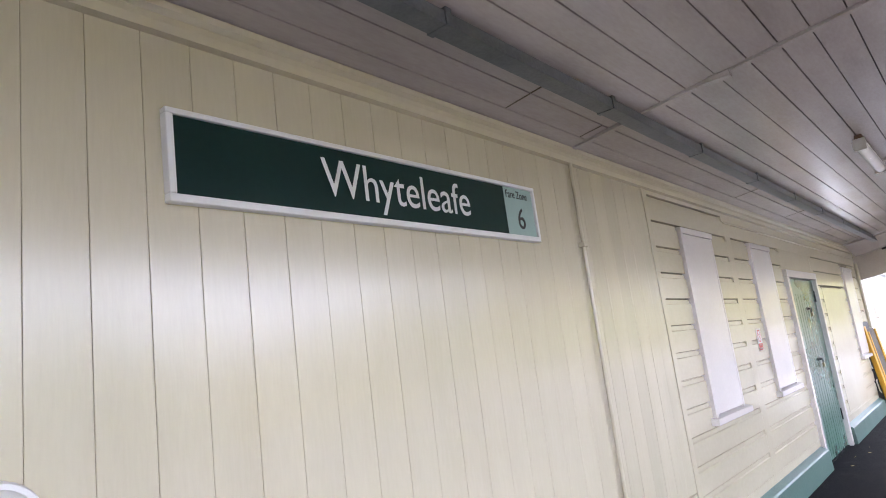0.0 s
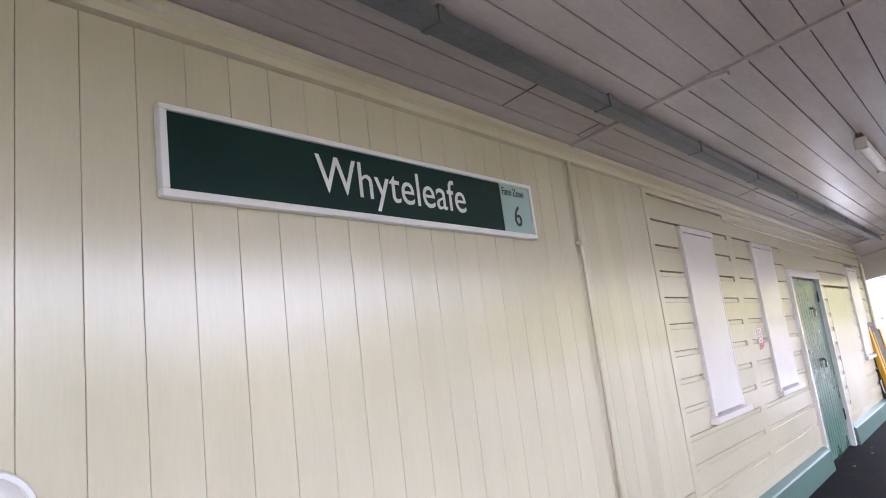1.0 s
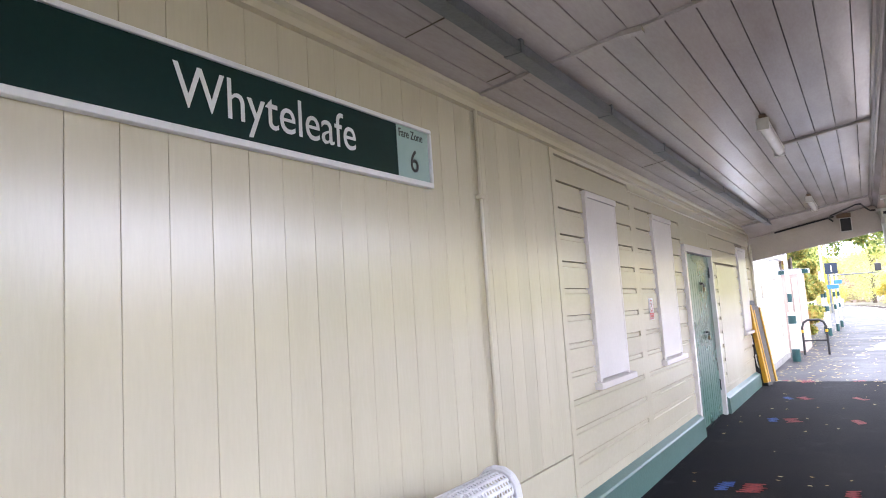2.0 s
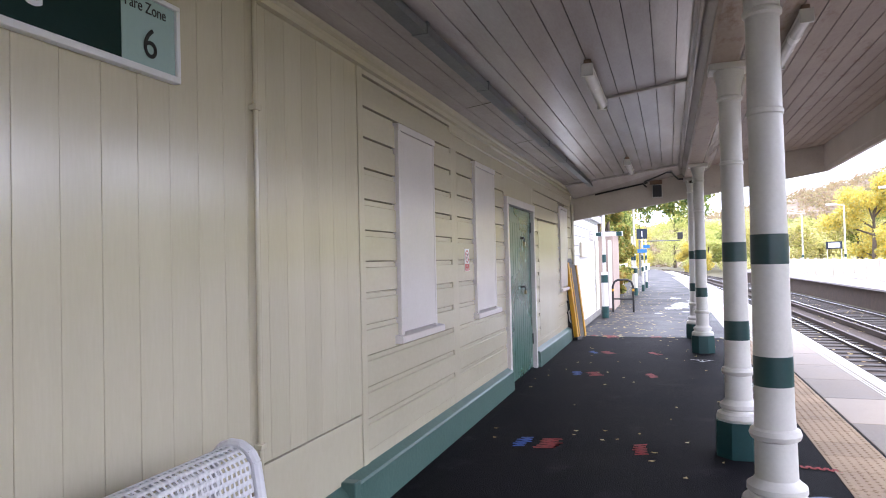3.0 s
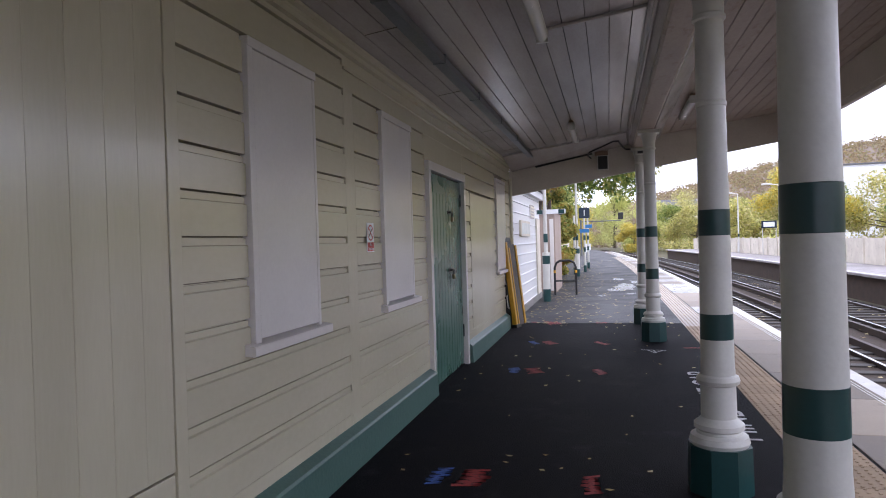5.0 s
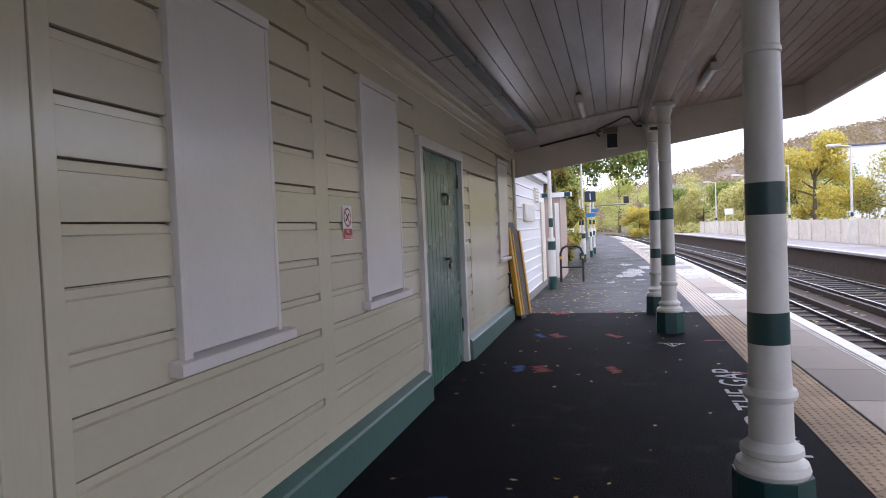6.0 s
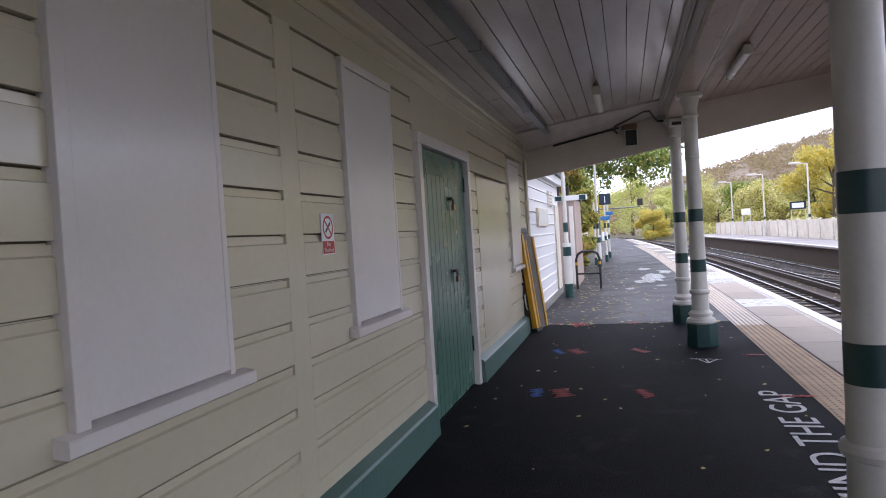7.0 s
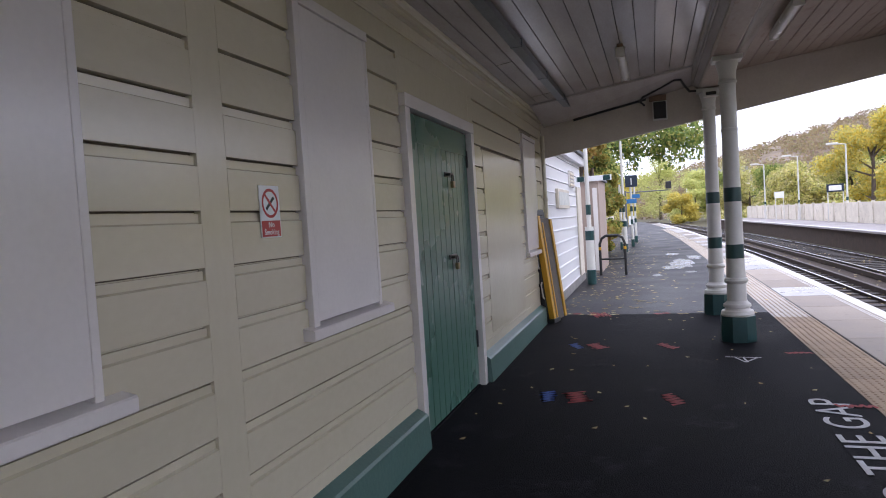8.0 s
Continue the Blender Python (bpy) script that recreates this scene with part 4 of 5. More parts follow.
for x0, third in ((5.0, 6.90), (8.30, 7.82)):
    track = thing("railway_track", "railway track with rusty rails on concrete sleepers", "track", "tracks")
    for xr in (x0, x0 + 1.435):
        bm = bmesh.new()
        curved_bar(bm, [(xr - 0.06, TOP - 0.15), (xr + 0.06, TOP - 0.15), (xr + 0.06, TOP - 0.135), (xr + 0.01, TOP - 0.115), (xr + 0.01, TOP - 0.045), (xr + 0.034, TOP - 0.035), (xr + 0.034, TOP - 0.004), (xr - 0.034, TOP - 0.004), (xr - 0.034, TOP - 0.035), (xr - 0.01, TOP - 0.045), (xr - 0.01, TOP - 0.115), (xr - 0.06, TOP - 0.135)], -10, 140)
        rail = part("rail", bm, RAIL_RUST, track)
        bm = bmesh.new()
        curved_bar(bm, [(xr - 0.030, TOP - 0.003), (xr + 0.030, TOP - 0.003), (xr + 0.024, TOP), (xr - 0.024, TOP)], -10, 140)
        part("running_face", bm, RAIL_TOP, rail, "polished rail head")
    bm = bmesh.new()
    curved_bar(bm, [(third - 0.05, TOP - 0.10), (third + 0.05, TOP - 0.10), (third + 0.05, TOP + 0.05), (third - 0.05, TOP + 0.05)], -10, 140)
    part("conductor_rail", bm, RAIL_RUST, track, "dark conductor rail")
    me = mesh_of("sleeper", slab(bmesh.new(), x0 - 0.53, x0 + 1.965, -0.12, 0.12, -1.03, -0.955, 0.012), SLEEPER)
    for y, m in railway_rows(6.0, 90.0, 0.68):
        piece("sleeper", me, track, m)

far = tagged(new("pavement_far_platform"), "opposite platform with pale coping and dark brick face", "platform", kind="structure")
part("deck", curved_bar(bmesh.new(), [(10.81, -1.05), (14.2, -1.05), (14.2, -0.02), (10.81, -0.02)], -10, 80), FAR_PAVING, far, "worn pale platform surface")
part("face", curved_bar(bmesh.new(), [(10.66, -1.05), (10.82, -1.05), (10.82, -0.10), (10.66, -0.10)], -10, 80), BRICK, far, "dark brick face")
part("coping", curved_bar(bmesh.new(), [(10.44, -0.10), (11.16, -0.10), (11.16, 0.0), (10.46, 0.0), (10.44, -0.02)], -10, 80), FAR_PAVING, far)
part("edge_line", curved_bar(bmesh.new(), [(10.47, 0.002), (10.64, 0.002), (10.64, 0.005), (10.47, 0.005)], -10, 80), EDGE_WHITE, far, "white edge line")
me = mesh_of("coping_slab_far", slab(bmesh.new(), 11.17, 13.1, -0.98, 0.98, -0.02, 0.002, 0.004), FAR_PAVING)
for y, m in railway_rows(16.0, 66.0, 1.98):
    piece("paving_slab", me, far, m)

fence = tagged(new("fence_far_platform"), "pale concrete panel fence behind the opposite platform", "fence", kind="structure")
bmf = bmesh.new()
slab(bmf, 13.27, 13.33, -1.05, 1.05, -0.02, 1.16, 0.01)
me_panel = mesh_of("panel", bmf, CONCRETE)
bmf = bmesh.new()
slab(bmf, 13.22, 13.37, -0.07, 0.07, -0.02, 1.24, 0.015)
me_post = mesh_of("post", bmf, CONCRETE)
for y, m in railway_rows(18.0, 77.0, 2.24):
    piece("panel", me_panel, fence, m @ Matrix.Translation((0, 1.12, 0)))
    piece("post", me_post, fence, m)


def platform_lamp(at, h=4.6):
    lamp = thing("platform_lamp", "tall white platform lamp post with a flat lantern", "lamp post", "platform lamps", at=at)
    part("pole", rod(bmesh.new(), (0, 0, 0), (0, 0, h), 0.065, 12, 0.045), COLUMN_WHITE, lamp, smooth=True)
    part("foot", rod(bmesh.new(), (0, 0, 0), (0, 0, 0.9), 0.10, 12), COLUMN_WHITE, lamp, smooth=True)
    part("band", rod(bmesh.new(), (0, 0, 1.30), (0, 0, 1.5), 0.072, 12), DARK_GREEN, lamp)
    part("arm", rod(bmesh.new(), (0.02, 0, h - 0.02), (-0.5, 0, h + 0.04), 0.03, 8), COLUMN_WHITE, lamp)
    part("lantern", slab(bmesh.new(), -1.05, -0.42, -0.13, 0.13, h, h + 0.13, 0.03), COLUMN_WHITE, lamp)
    return lamp


pl = platform_lamp(pose(12.95, 51.0, 0), 4.75)
for x, y in ((11.9, 59.5), (10.8, 67.5), (13.0, 39.5)):
    copy_thing(pl, pose(x, y, 0))


def board_on_posts(at, w, z0, z1, material, label):
    sg = thing("platform_sign", label, "sign", "far signs", at=at)
    part("board", slab(bmesh.new(), -w / 2, w / 2, -0.02, 0.02, z0, z1, 0.004), material, sg)
    for x in (-w / 2 + 0.06, w / 2 - 0.06):
        part("post", rod(bmesh.new(), (x, 0.04, 0), (x, 0.04, z1), 0.03, 8), COLUMN_WHITE, sg)
    part("text_bar", slab(bmesh.new(), -w * 0.36, w * 0.36, -0.026, -0.0205, z0 + 0.09, z1 - 0.09), SIGN_WHITE, sg)
    return sg


board_on_posts(pose(12.35, 51.2, 0, 0, 0, -20), 0.95, 1.85, 2.35, NAVY, "small dark sign on white posts on far platform")
board_on_posts(pose(11.2, 63.2, 0, 0, 0, -20), 0.70, 1.75, 2.25, SIGN_WHITE, "small pale sign on white posts on far platform")

# ---------------------------------------------------------------- beyond the canopy on this side
hut = thing("platform_hut", "white weatherboarded hut standing beside the platform", "hut")
HX, HY0, HY1 = 0.0, 14.90, 20.1
part("core", slab(bmesh.new(), -2.6, HX - 0.03, HY0, HY1, 0.0, 2.72), HUT_WHITE, hut)
zz = 0.16
while zz < 2.50:
    bm = bmesh.new()
    extrude_y(bm, [(HX - 0.035, zz), (HX + 0.008, zz), (HX + 0.008, zz + 0.006), (HX - 0.006, zz + 0.022), (HX - 0.004, zz + 0.2), (HX - 0.035, zz + 0.212)], HY0, HY1)
    part("weatherboard", bm, HUT_WHITE, hut)
    zz += 0.212
bm = bmesh.new()
slab(bm, -2.65, HX + 0.02, HY0 - 0.01, HY1 + 0.02, 0.0, 0.15, 0.006)
part("plinth", bm, RAMP_GREY, hut, "grey cement plinth")
part("eaves_board", slab(bmesh.new(), HX - 0.03, HX + 0.10, HY0 - 0.02, HY1 + 0.12, 2.55, 2.72, 0.006), HUT_WHITE, hut)
part("roof", slab(bmesh.new(), -2.8, HX + 0.16, HY0 - 0.03, HY1 + 0.18, 2.722, 2.80, 0.01), ROOF_GREY, hut)
part("front_board", slab(bmesh.new(), -2.6, HX + 0.02, HY0 - 0.03, HY0 - 0.001, 0.15, 2.70), HUT_WHITE, hut)
notice = thing("notice_case", "glazed notice case with papers on the hut", "notice board")
part("frame", slab(bmesh.new(), HX, HX + 0.05, 16.0, 17.5, 1.60, 1.93, 0.006), CONCRETE, notice)
part("papers", slab(bmesh.new(), HX + 0.05, HX + 0.054, 16.08, 17.42, 1.65, 1.88), POSTER, notice)
vent = thing("wall_vent", "white louvred vent on the hut wall", "vent")
part("frame", slab(bmesh.new(), HX, HX + 0.03, 17.9, 18.6, 2.02, 2.34, 0.004), WHITE, vent)
for i in range(4):
    part("slat", slab(bmesh.new(), HX + 0.03, HX + 0.045, 17.93, 18.57, 2.05 + 0.07 * i, 2.09 + 0.07 * i, 0.003), CONCRETE, vent)
hd = thing("hut_door", "pale weathered grey door in the hut", "door")
part("leaf", slab(bmesh.new(), HX, HX + 0.03, 19.1, 19.85, 0.16, 2.05, 0.004), CONCRETE, hd)
shed = thing("brown_shed", "brown timber shed with a white door beyond the hut", "shed")
part("body", slab(bmesh.new(), -2.5, 0.28, 21.6, 24.0, 0.0, 2.30), SHED_PALE, shed)
part("roof", slab(bmesh.new(), -2.6, 0.34, 21.5, 24.1, 2.30, 2.37, 0.01), ROOF_GREY, shed)
part("door", slab(bmesh.new(), 0.13, 0.24, 21.57, 21.599, 0.05, 2.1, 0.004), WHITE, shed)

# hooped barrier
hoop = thing("hoop_barrier", "black steel hoop barrier with yellow bands", "barrier", at=pose(0.03, 20.75, 0))
pts = [(0.28, 0, 0.0), (0.28, 0, 0.74), (0.33, 0, 0.87), (0.43, 0, 0.93), (0.70, 0, 0.93), (0.80, 0, 0.87), (0.85, 0, 0.74), (0.85, 0, 0.0)]
part("tube", pipe_run(bmesh.new(), pts, 0.030, 12), BLACK, hoop, smooth=True)
part("cross_bar", rod(bmesh.new(), (0.28, 0, 0.38), (0.85, 0, 0.38), 0.022, 10), BLACK, hoop)
for x in (0.28, 0.85):
    part("band", rod(bmesh.new(), (x, 0, 0.60), (x, 0, 0.67), 0.033, 12), YELLOW, hoop, "yellow band")


def banded_post(at, h, label, foot=0.0):
    pst = thing("banded_post", label, "post", "banded posts", at=at)
    part("pole", rod(bmesh.new(), (0, 0, 0), (0, 0, h), 0.05, 14, 0.043), COLUMN_WHITE, pst, smooth=True)
    for z0, z1 in ((1.45, 1.66), (0.92, 1.12)):
        part("band", rod(bmesh.new(), (0, 0, z0), (0, 0, z1), 0.054, 14), DARK_GREEN, pst, smooth=True)
    part("base", rod(bmesh.new(), (0, 0, 0), (0, 0, 0.30), 0.096 if foot else 0.07, 14), DARK_GREEN, pst)
    if foot:
        part("sleeve", rod(bmesh.new(), (0, 0, 0.30), (0, 0, foot), 0.090, 14), COLUMN_WHITE, pst, smooth=True)
        part("sleeve_band", rod(bmesh.new(), (0, 0, 0.92), (0, 0, 1.12), 0.093, 14), DARK_GREEN, pst)
    return pst


p1 = banded_post(pose(0.26, 18.9, 0), 2.9, "white post with dark green bands beside the hut", 1.2)
arm = part("finger_board", slab(bmesh.new(), -0.22, 0.50, -0.02, 0.02, 2.14, 2.25, 0.004), SIGN_WHITE, p1, "white and green finger board")
for x in (-0.19, 0.33):
    part("end_patch", slab(bmesh.new(), x, x + 0.14, -0.026, -0.0205, 2.145, 2.245), DARK_GREEN, arm)
p2 = banded_post(pose(0.53, 29.5, 0), 4.0, "tall white post with a platform number sign", 1.2)
numb = part("number_plate", slab(bmesh.new(), 0.10, 0.52, -0.03, 0.0, 2.33, 2.75, 0.005), NAVY, p2, "navy plate with a white numeral")
lettering("numeral", "1", 0.36, SIGN_WHITE, numb, facing_back(0.22, -0.032, 2.41), 1.0)
p3 = banded_post(pose(0.70, 33.0, 0), 2.6, "white post with blue signs on the platform")
part("blue_plate", slab(bmesh.new(), -0.22, 0.22, -0.08, -0.05, 1.78, 1.95, 0.005), BLUE_SIGN, p3, "blue direction plate")
part("blue_plate", slab(bmesh.new(), 0.05, 0.35, -0.08, -0.05, 1.98, 2.14, 0.005), BLUE_SIGN, p3, "blue direction plate")
banded_post(pose(0.35, 31.0, 0), 2.5, "white post with dark green bands on the platform")
banded_post(pose(0.75, 36.5, 0), 3.0, "white post with dark green bands on the platform")
fp = tagged(new("fence_platform"), "pale picket fence along the back of the platform", "fence", kind="structure")
me = mesh_of("picket", slab(bmesh.new(), -0.015, 0.015, -0.05, 0.05, 0.05, 1.22, 0.006), CONCRETE)
for i in range(150):
    y = 24.5 + 0.17 * i
    piece("picket", me, fp, pose(-0.25 + bend(y), y, 0))
for z in (0.35, 1.0):
    part("rail", curved_bar(bmesh.new(), [(-0.31, z), (-0.27, z), (-0.27, z + 0.08), (-0.31, z + 0.08)], 24.4, 48.5), CONCRETE, fp)
sig = thing("rail_signal", "black railway signal head on a grey gantry arm", "signal", at=pose(-0.6, 62.0, -0.6))
part("mast", rod(bmesh.new(), (0, 0, 0), (0, 0, 3.75), 0.08, 10), STEEL, sig)
part("arm", rod(bmesh.new(), (0, 0, 3.6), (3.45, 0, 3.6), 0.045, 8), STEEL, sig)
part("head", slab(bmesh.new(), 3.20, 3.65, -0.2, 0.2, 3.70, 4.30, 0.05), BLACK, sig)
cab = thing("trackside_cabinet", "small white trackside cabinet at the platform end", "cabinet", at=pose(-1.0, 91.0, -0.3))
part("case", slab(bmesh.new(), -0.45, 0.45, -0.3, 0.3, 0.0, 1.1, 0.03), SIGN_WHITE, cab)
depot = thing("distant_building", "long white flat-roofed building on the slope behind trees", "building", at=pose(58.0, 150.0, -1.1))
part("wall", slab(bmesh.new(), -13.0, 30.0, -5.0, 5.0, 0.0, 15.3, 0.05), SIGN_WHITE, depot)
part("roof", slab(bmesh.new(), -13.3, 30.3, -5.3, 5.3, 15.3, 15.6, 0.05), ROOF_GREY, depot)
house = thing("distant_house", "distant house with a dark roof among the trees", "house", at=pose(16.0, 165.0, 1.0, 0, 0, 20))
part("body", slab(bmesh.new(), -6, 6, -4, 4, 0, 5.5), SIGN_WHITE, house)
bm = bmesh.new()
vs = [bm.verts.new(p) for p in ((-6.4, -4.4, 5.5), (6.4, -4.4, 5.5), (6.4, 4.4, 5.5), (-6.4, 4.4, 5.5), (-6.4, 0, 9), (6.4, 0, 9))]
bmesh.ops.convex_hull(bm, **{"input": vs})
part("roof", bm, ROOF_GREY, house)

# ---------------------------------------------------------------- trees and hill
def foliage(blobs, count, size, seed, flat=0.75):
    """Many small leaf quads in uneven clumps: (x, y, z, radius) each."""
    g = np.random.default_rng(seed)
    r = np.array([b[3] for b in blobs]) ** 2
    pick = g.choice(len(blobs), count, p=r / r.sum())
    c = np.array(blobs)[pick]
    d = g.normal(size=(count, 3))
    d /= np.linalg.norm(d, axis=1)[:, None]
    p = c[:, :3] + d * (c[:, 3:4] * g.uniform(0.35, 1.08, (count, 1))) * np.array([1, 1, flat])
    a = g.normal(size=(count, 3))
    a /= np.linalg.norm(a, axis=1)[:, None]
    b = np.cross(a, g.normal(size=(count, 3)))
    b /= np.linalg.norm(b, axis=1)[:, None] + 1e-9
    s = size * g.uniform(0.5, 1.3, (count, 1))
    v = np.stack([p + a * s, p + b * s * 0.6, p - a * s, p - b * s * 0.6], 1).reshape(-1, 3)
    f = np.arange(4 * count).reshape(-1, 4)
    return v, f


def tree(x, y, z, h, spread, material, label, seed, leaves=2600, size=0.26, low=0.25, blobs=16):
    g = random.Random(seed)
    t = thing("tree", label, "tree", at=pose(x, y, z))
    bm = bmesh.new()
    top = h * 0.62
    rod(bm, (0, 0, -0.2), (0.1 * spread * 0.2, 0, top), 0.028 * h, 9, 0.010 * h)
    bl = []
    for i in range(blobs):
        a = g.uniform(0, 6.283)
        u = g.uniform(0, 1)
        zz = h * (low + (0.93 - low) * u)
        rr = spread * (0.35 + 0.65 * math.sin(math.pi * min(1, 0.18 + u * 0.8))) * g.uniform(0.35, 0.95)
        p = (rr * math.cos(a), rr * math.sin(a), zz)
        bl.append((*p, spread * g.uniform(0.22, 0.42)))
        if i % 2 == 0:
            rod(bm, (0, 0, min(top, zz * 0.75)), (p[0] * 0.9, p[1] * 0.9, zz), 0.010 * h, 6, 0.003 * h)
    part("trunk", bm, BARK, t, "dark branching trunk")
    v, f = foliage(bl, int(leaves * 3.6), size * 0.46, seed)
    me = bpy.data.meshes.new("crown")
    me.from_pydata(v.tolist(), [], f.tolist())
    me.materials.append(material)
    ob = new("crown", me)
    ob.parent = t
    return t


tree(17.4, 62, -0.5, 8.3, 3.5, LEAF_YELLOW, "bright yellow autumn tree behind the far platform", 11, 5200, 0.24, 0.08, 22)
tree(23.5, 60, -0.5, 6.0, 4.2, LEAF_MIX, "yellow-green autumn tree behind the far platform", 12, 4200, 0.26, 0.08, 22)
tree(29, 62, -0.5, 8.2, 4.6, LEAF_YELLOW, "yellow autumn tree behind the far platform", 13, 4200, 0.26, 0.08, 22)
tree(36, 62, -0.5, 8.0, 5.0, LEAF_MIX, "turning tree behind the far platform", 14, 3600, 0.28, 0.08, 22)
for i, (x, y, h, s, m) in enumerate(((15.0, 74, 5.2, 3.0, LEAF_MIX), (16.0, 84, 5.8, 3.6, LEAF_MIX), (16.5, 94, 6.4, 4.0, LEAF_GREEN), (14.5, 106, 7.0, 4.2, LEAF_MIX), (20.5, 80, 6.2, 4.4, LEAF_MIX), (12.5, 118, 7.0, 4.0, LEAF_GREEN),
                                      (25, 82, 7.5, 5, LEAF_GREEN), (33, 78, 8.0, 5.5, LEAF_MIX), (42, 74, 8.5, 5.5, LEAF_YELLOW), (3.0, 148, 13.5, 6.5, LEAF_LIME), (-5.0, 112, 10.5, 4.6, LEAF_YELLOW), (-5.0, 146, 9.0, 5.4, LEAF_MIX), (8.0, 118, 6.5, 3.6, LEAF_LIME), (5.6, 110, 4.2, 2.6, LEAF_YELLOW), (-8.0, 100, 11.5, 5.5, LEAF_MIX), (9.5, 138, 9.0, 5.5, LEAF_LIME), (14, 128, 10, 6, LEAF_MIX), (-14, 92, 12, 6, LEAF_GREEN))):
    tree(x, y, -0.6, h, s, m, "turning autumn tree beside the railway", 30 + i, 4600, 0.27, 0.06, 22)
for i, (x, y, h, s, m) in enumerate(((-0.55, 25.6, 5.4, 0.95, LEAF_RUST), (-0.35, 27.0, 4.9, 0.85, LEAF_IVY), (-0.45, 28.6, 5.2, 0.95, LEAF_IVY), (-1.5, 31.5, 5.8, 1.7, LEAF_GREEN), (-3.4, 25, 7.5, 2.6, LEAF_RUST), (-3.0, 31, 9.0, 3.0, LEAF_RUST), (-4.0, 38, 9.5, 3.6, LEAF_GREEN), (-3.4, 46, 9.0, 3.4, LEAF_GREEN), (-5.0, 56, 10.0, 4.0, LEAF_MIX), (-5.0, 20, 8.0, 3.0, LEAF_RUST), (-6.0, 70, 10, 4.5, LEAF_MIX))):
    tree(x, y, -0.1, h, s, m, "rust and green ivy-clad tree beside the platform", 60 + i, 4200, 0.17, 0.06, 20)
# unseen trees added behind the far fence, past the station, to darken the upper wall
for i, y in enumerate(range(-34, 50, 6)):
    tree(18.6 + 1.3 * ((i * 7) % 3), y, -0.6, 4.3 + 0.5 * ((i * 5) % 4), 3.4, (LEAF_MIX, LEAF_GREEN, LEAF_YELLOW)[i % 3], "unseen autumn tree added behind the far fence to block low sky", 90 + i, 2600, 0.34, 0.04, 20)
# a tree reaching over the platform
bough = thing("overhanging_tree", "green and yellow leafy tree overhanging the platform", "tree", at=pose(-2.6, 40.0, -0.1))
bm = bmesh.new()
rod(bm, (0, 0, 0), (0.4, 0, 5.2), 0.20, 10, 0.12)
bl = []
g = random.Random(3)
for i in range(70):
    u = (i + 0.5) / 70
    p = (0.2 + 6.4 * u + g.uniform(-0.5, 0.5), g.uniform(-2.2, 2.2), 4.75 + 0.25 * u + g.uniform(-1.35, 1.7) * (1 - 0.45 * u))
    bl.append((*p, g.uniform(0.4, 0.85)))
    if i % 3 == 0:
        rod(bm, (0.4 + 3.2 * u, 0, 4.6 + 0.6 * u), p, 0.022, 6, 0.006)
rod(bm, (0.36, 0, 4.4), (5.6, 0, 5.6), 0.08, 8, 0.02)
part("trunk", bm, BARK, bough)
v, f = foliage(bl, 9500, 0.105, 9)
me = bpy.data.meshes.new("crown")
me.from_pydata(v.tolist(), [], f.tolist())
me.materials.append(LEAF_OVER)
ob = new("crown", me)
ob.parent = bough

# wooded ridge
bm = bmesh.new()
cols, rows_n = 70, 16
ridge = []
for j in range(rows_n):
    row = []
    for i in range(cols):
        x = -260 + 900 * i / (cols - 1)
        d = j / (rows_n - 1)
        y = 175 + 240 * d
        hgt = 47 * (1 / (1 + math.exp(-(x - 62) / 45))) + 8
        z = -1.0 + hgt * math.sin(d * math.pi * 0.5) ** 1.1 + 3.0 * noise.noise((x * 0.02, y * 0.02, 0.3))
        row.append(bm.verts.new((x, y, z)))
    ridge.append(row)
for r0, r1 in zip(ridge, ridge[1:]):
    for i in range(cols - 1):
        bm.faces.new((r0[i], r0[i + 1], r1[i + 1], r1[i]))
tagged(new("backdrop_hill", mesh_of("backdrop_hill", bm, HILL, True)), "distant wooded autumn hillside under a pale sky", "hill", kind="structure")
g = np.random.default_rng(21)
bl = []
for _ in range(2600):
    x, d = g.uniform(-120, 420), g.uniform(0, 1)
    hgt = 47 * (1 / (1 + math.exp(-(x - 62) / 45))) + 8
    bl.append((x, 175 + 240 * d, -1.0 + hgt * math.sin(d * math.pi * 0.5) ** 1.1 + 1.5, g.uniform(2.5, 5.0)))
v, f = foliage(bl, 170000, 0.6, 22)
me = bpy.data.meshes.new("hillside_woods")
me.from_pydata(v.tolist(), [], f.tolist())
me.materials.append(LEAF_HAZE)
tagged(new("hillside_woods", me), "hazy brown and green woods covering the hillside", "woods", kind="stuff")
# low scrub along the railway
bl = []
for _ in range(150):
    y = g.uniform(24, 110)
    side = g.uniform(0, 1)
    x = (g.uniform(14.6, 18) if side < 0.72 else g.uniform(-5.5, -1.2)) + bend(y)
    bl.append((x, y, g.uniform(-0.3, 0.9), g.uniform(0.5, 1.3)))
v, f = foliage(bl, 14000, 0.15, 23)
me = bpy.data.meshes.new("scrub")
me.from_pydata(v.tolist(), [], f.tolist())
me.materials.append(LEAF_MIX)
tagged(new("scrub", me), "tangled low scrub and brambles beside the railway", "scrub", kind="stuff")

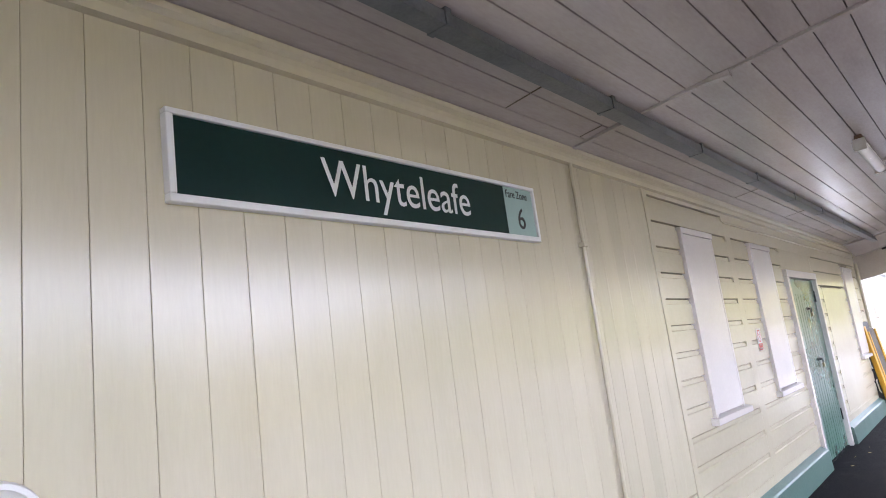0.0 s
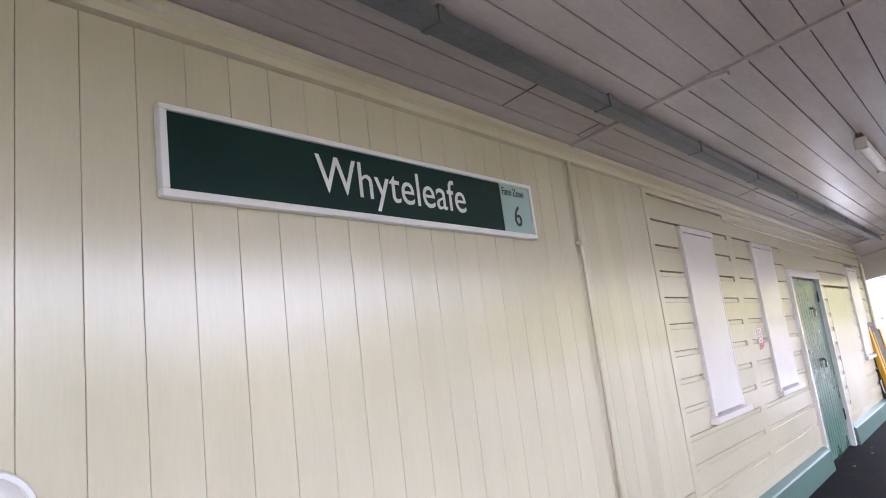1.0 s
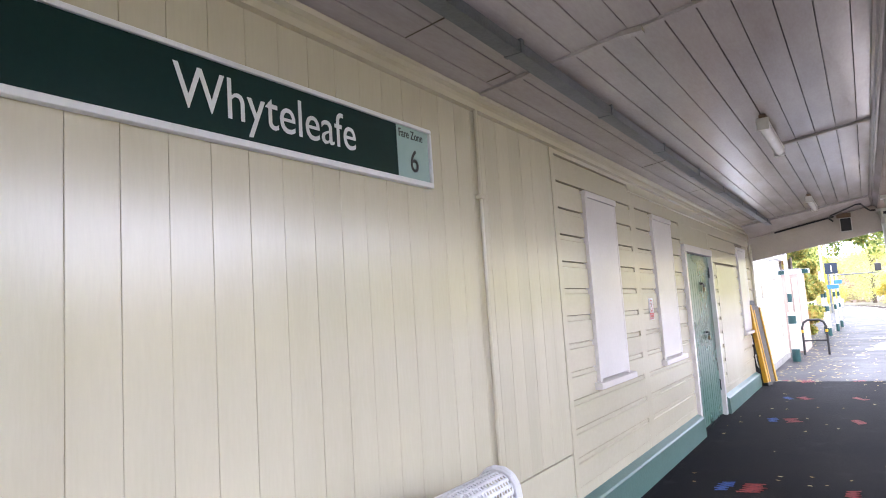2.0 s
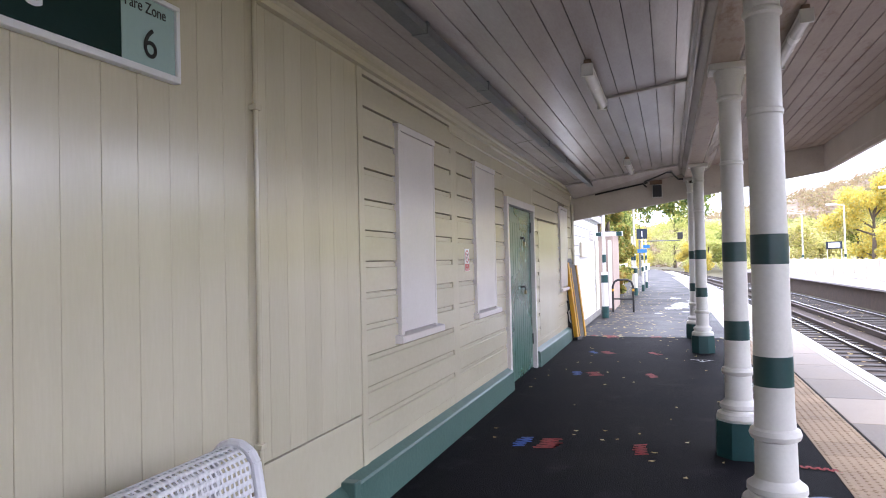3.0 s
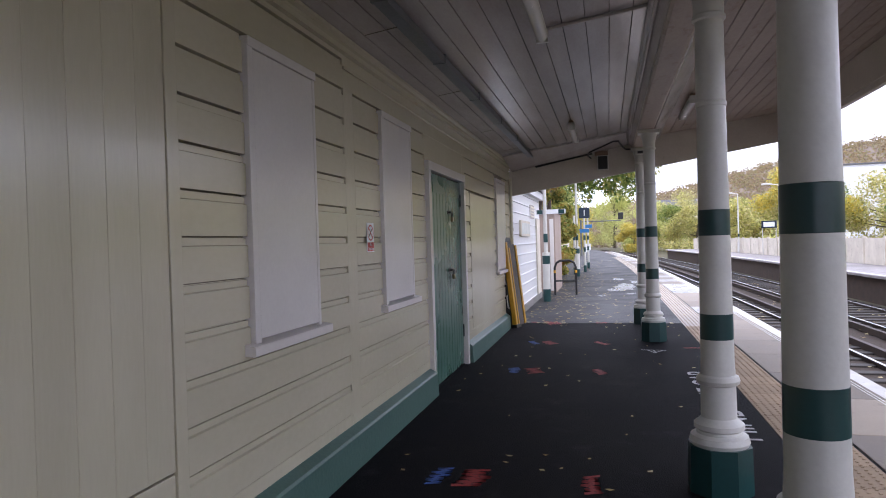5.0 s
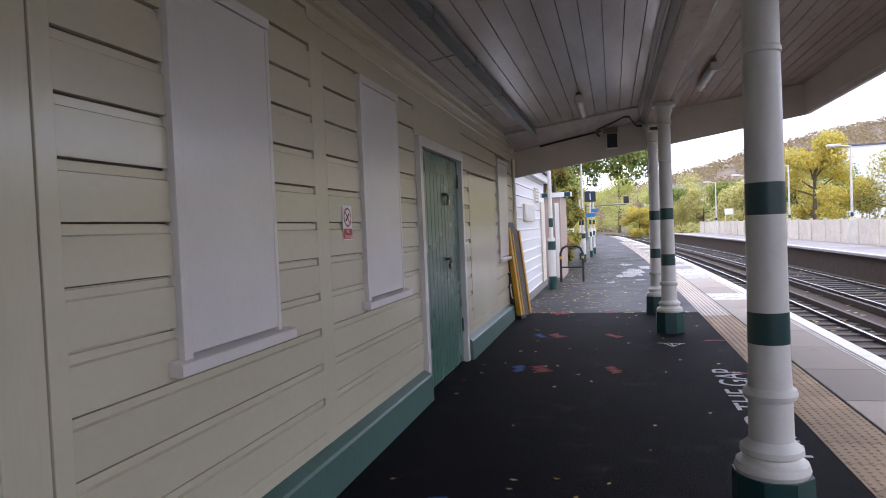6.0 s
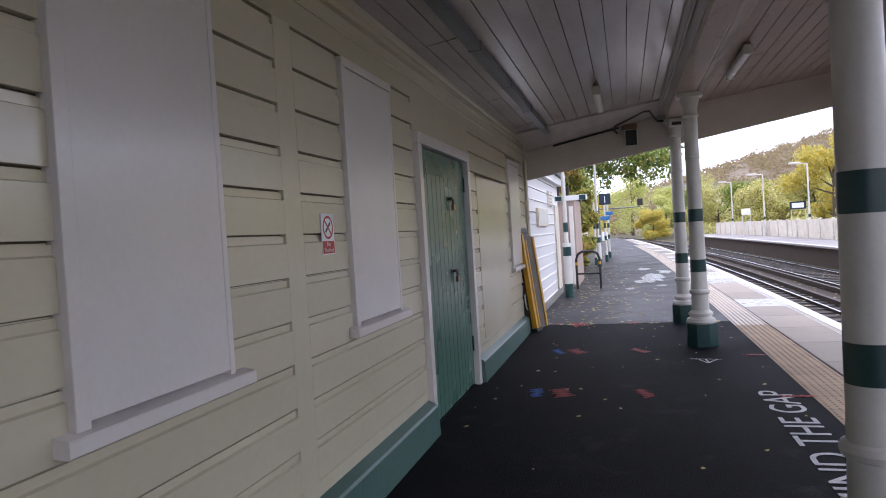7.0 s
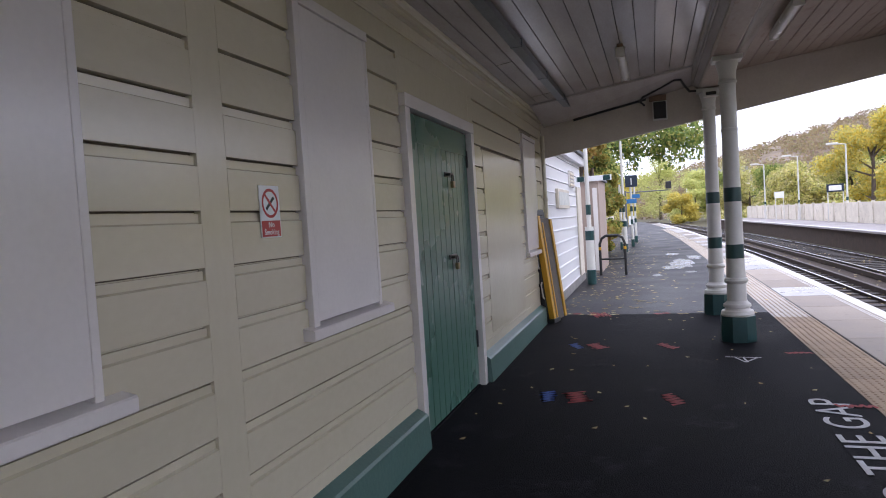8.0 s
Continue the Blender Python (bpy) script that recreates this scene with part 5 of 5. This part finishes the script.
# ---------------------------------------------------------------- boards and slabs, piece by piece
# grooved siding: each plank has a chamfered top under the square foot of the next
LINES = [0.340 + 0.2062 * k for k in range(13)]
BAYS = [(5.131, 6.959), (7.131, 8.998), (10.851, 14.599)]
WINDOWS = [(5.662, 6.45), (7.662, 8.475), (13.14, 14.06)]
for b0, b1 in BAYS:
    for z0, z1 in zip(LINES, LINES[1:]):
        if z1 > (2.82 if b0 < 6 else 2.62):
            continue
        spans = [(b0, b1)]
        if b0 == 10.851 and 0.36 < z0 < 2.15:
            spans = [(10.851, 11.149), (12.901, 14.599)]
        for w0, w1 in WINDOWS:
            if 1.04 < z1 < 2.7:
                spans = [q for a, b in spans for q in ((a, min(b, w0)), (max(a, w1), b)) if q[1] - q[0] > 0.03]
        for a, b in spans:
            bm = bmesh.new()
            extrude_y(bm, [(-0.031, z0), (-0.0015, z0), (0.0, z0 + 0.0015), (0.0, z1 - 0.047), (-0.004, z1 - 0.0455), (-0.0135, z1 - 0.041), (-0.0125, z1 - 0.0105), (-0.030, z1 - 0.010), (-0.030, z1 - 0.006), (-0.031, z1 - 0.006)], a, b)
            part("plank", bm, PLANK, wall)
# vertical matchboards
y, k = 5.049, 0
while y > -1.2:
    w = 0.168
    z0 = 0.599 if y > 3.93 else 0.2
    bm = bmesh.new()
    slab(bm, -0.03, 0.0005 * ((k * 5) % 3), y - w + 0.0006, y - 0.0006, z0, 2.85, 0.003)
    part("board", bm, CREAM_BOARD, wall)
    y -= w
    k += 1
# buff tactile slabs
bm = bmesh.new()
slab(bm, 2.955, 3.385, -0.198, 0.198, -0.05, 0.004, 0.003)
for i in range(7):
    for j in range(7):
        cx, cy = 2.955 + 0.0325 + i * 0.0608, -0.18 + 0.06 * j
        bmesh.ops.create_cone(bm, cap_ends=True, segments=7, radius1=0.0145, radius2=0.009, depth=0.006, matrix=Matrix.Translation((cx, cy, 0.0065)))
me = mesh_of("tactile_slab", bm, TACTILE)
me_wet = me.copy()
me_wet.materials[0] = TACTILE_WET
for y, m in railway_rows(2.0, 54.0, 0.40):
    piece("tactile_slab", me if y < 14.2 else me_wet, platform if y < 14.2 else platform_out, m)
# coping slabs
bm = bmesh.new()
slab(bm, 3.405, 4.28, -0.575, 0.575, -0.11, 0.006, 0.006)
me = mesh_of("coping_slab", bm, COPING)
bm = bmesh.new()
slab(bm, 4.11, 4.265, -0.578, 0.578, 0.0062, 0.0085)
for xg in (4.03, 4.065):
    slab(bm, xg, xg + 0.010, -0.578, 0.578, 0.0062, 0.0085)
me2 = mesh_of("edge_line", bm, EDGE_WHITE)
me_wet = me.copy()
me_wet.materials[0] = COPING_WET
for y, m in railway_rows(1.75, 75.0, 1.157):
    owner = platform if y < 14.2 else platform_out
    piece("coping_slab", me_wet if y > 13.0 and rng.random() < 0.5 else me, owner, m)
    piece("edge_line", me2, owner, m)
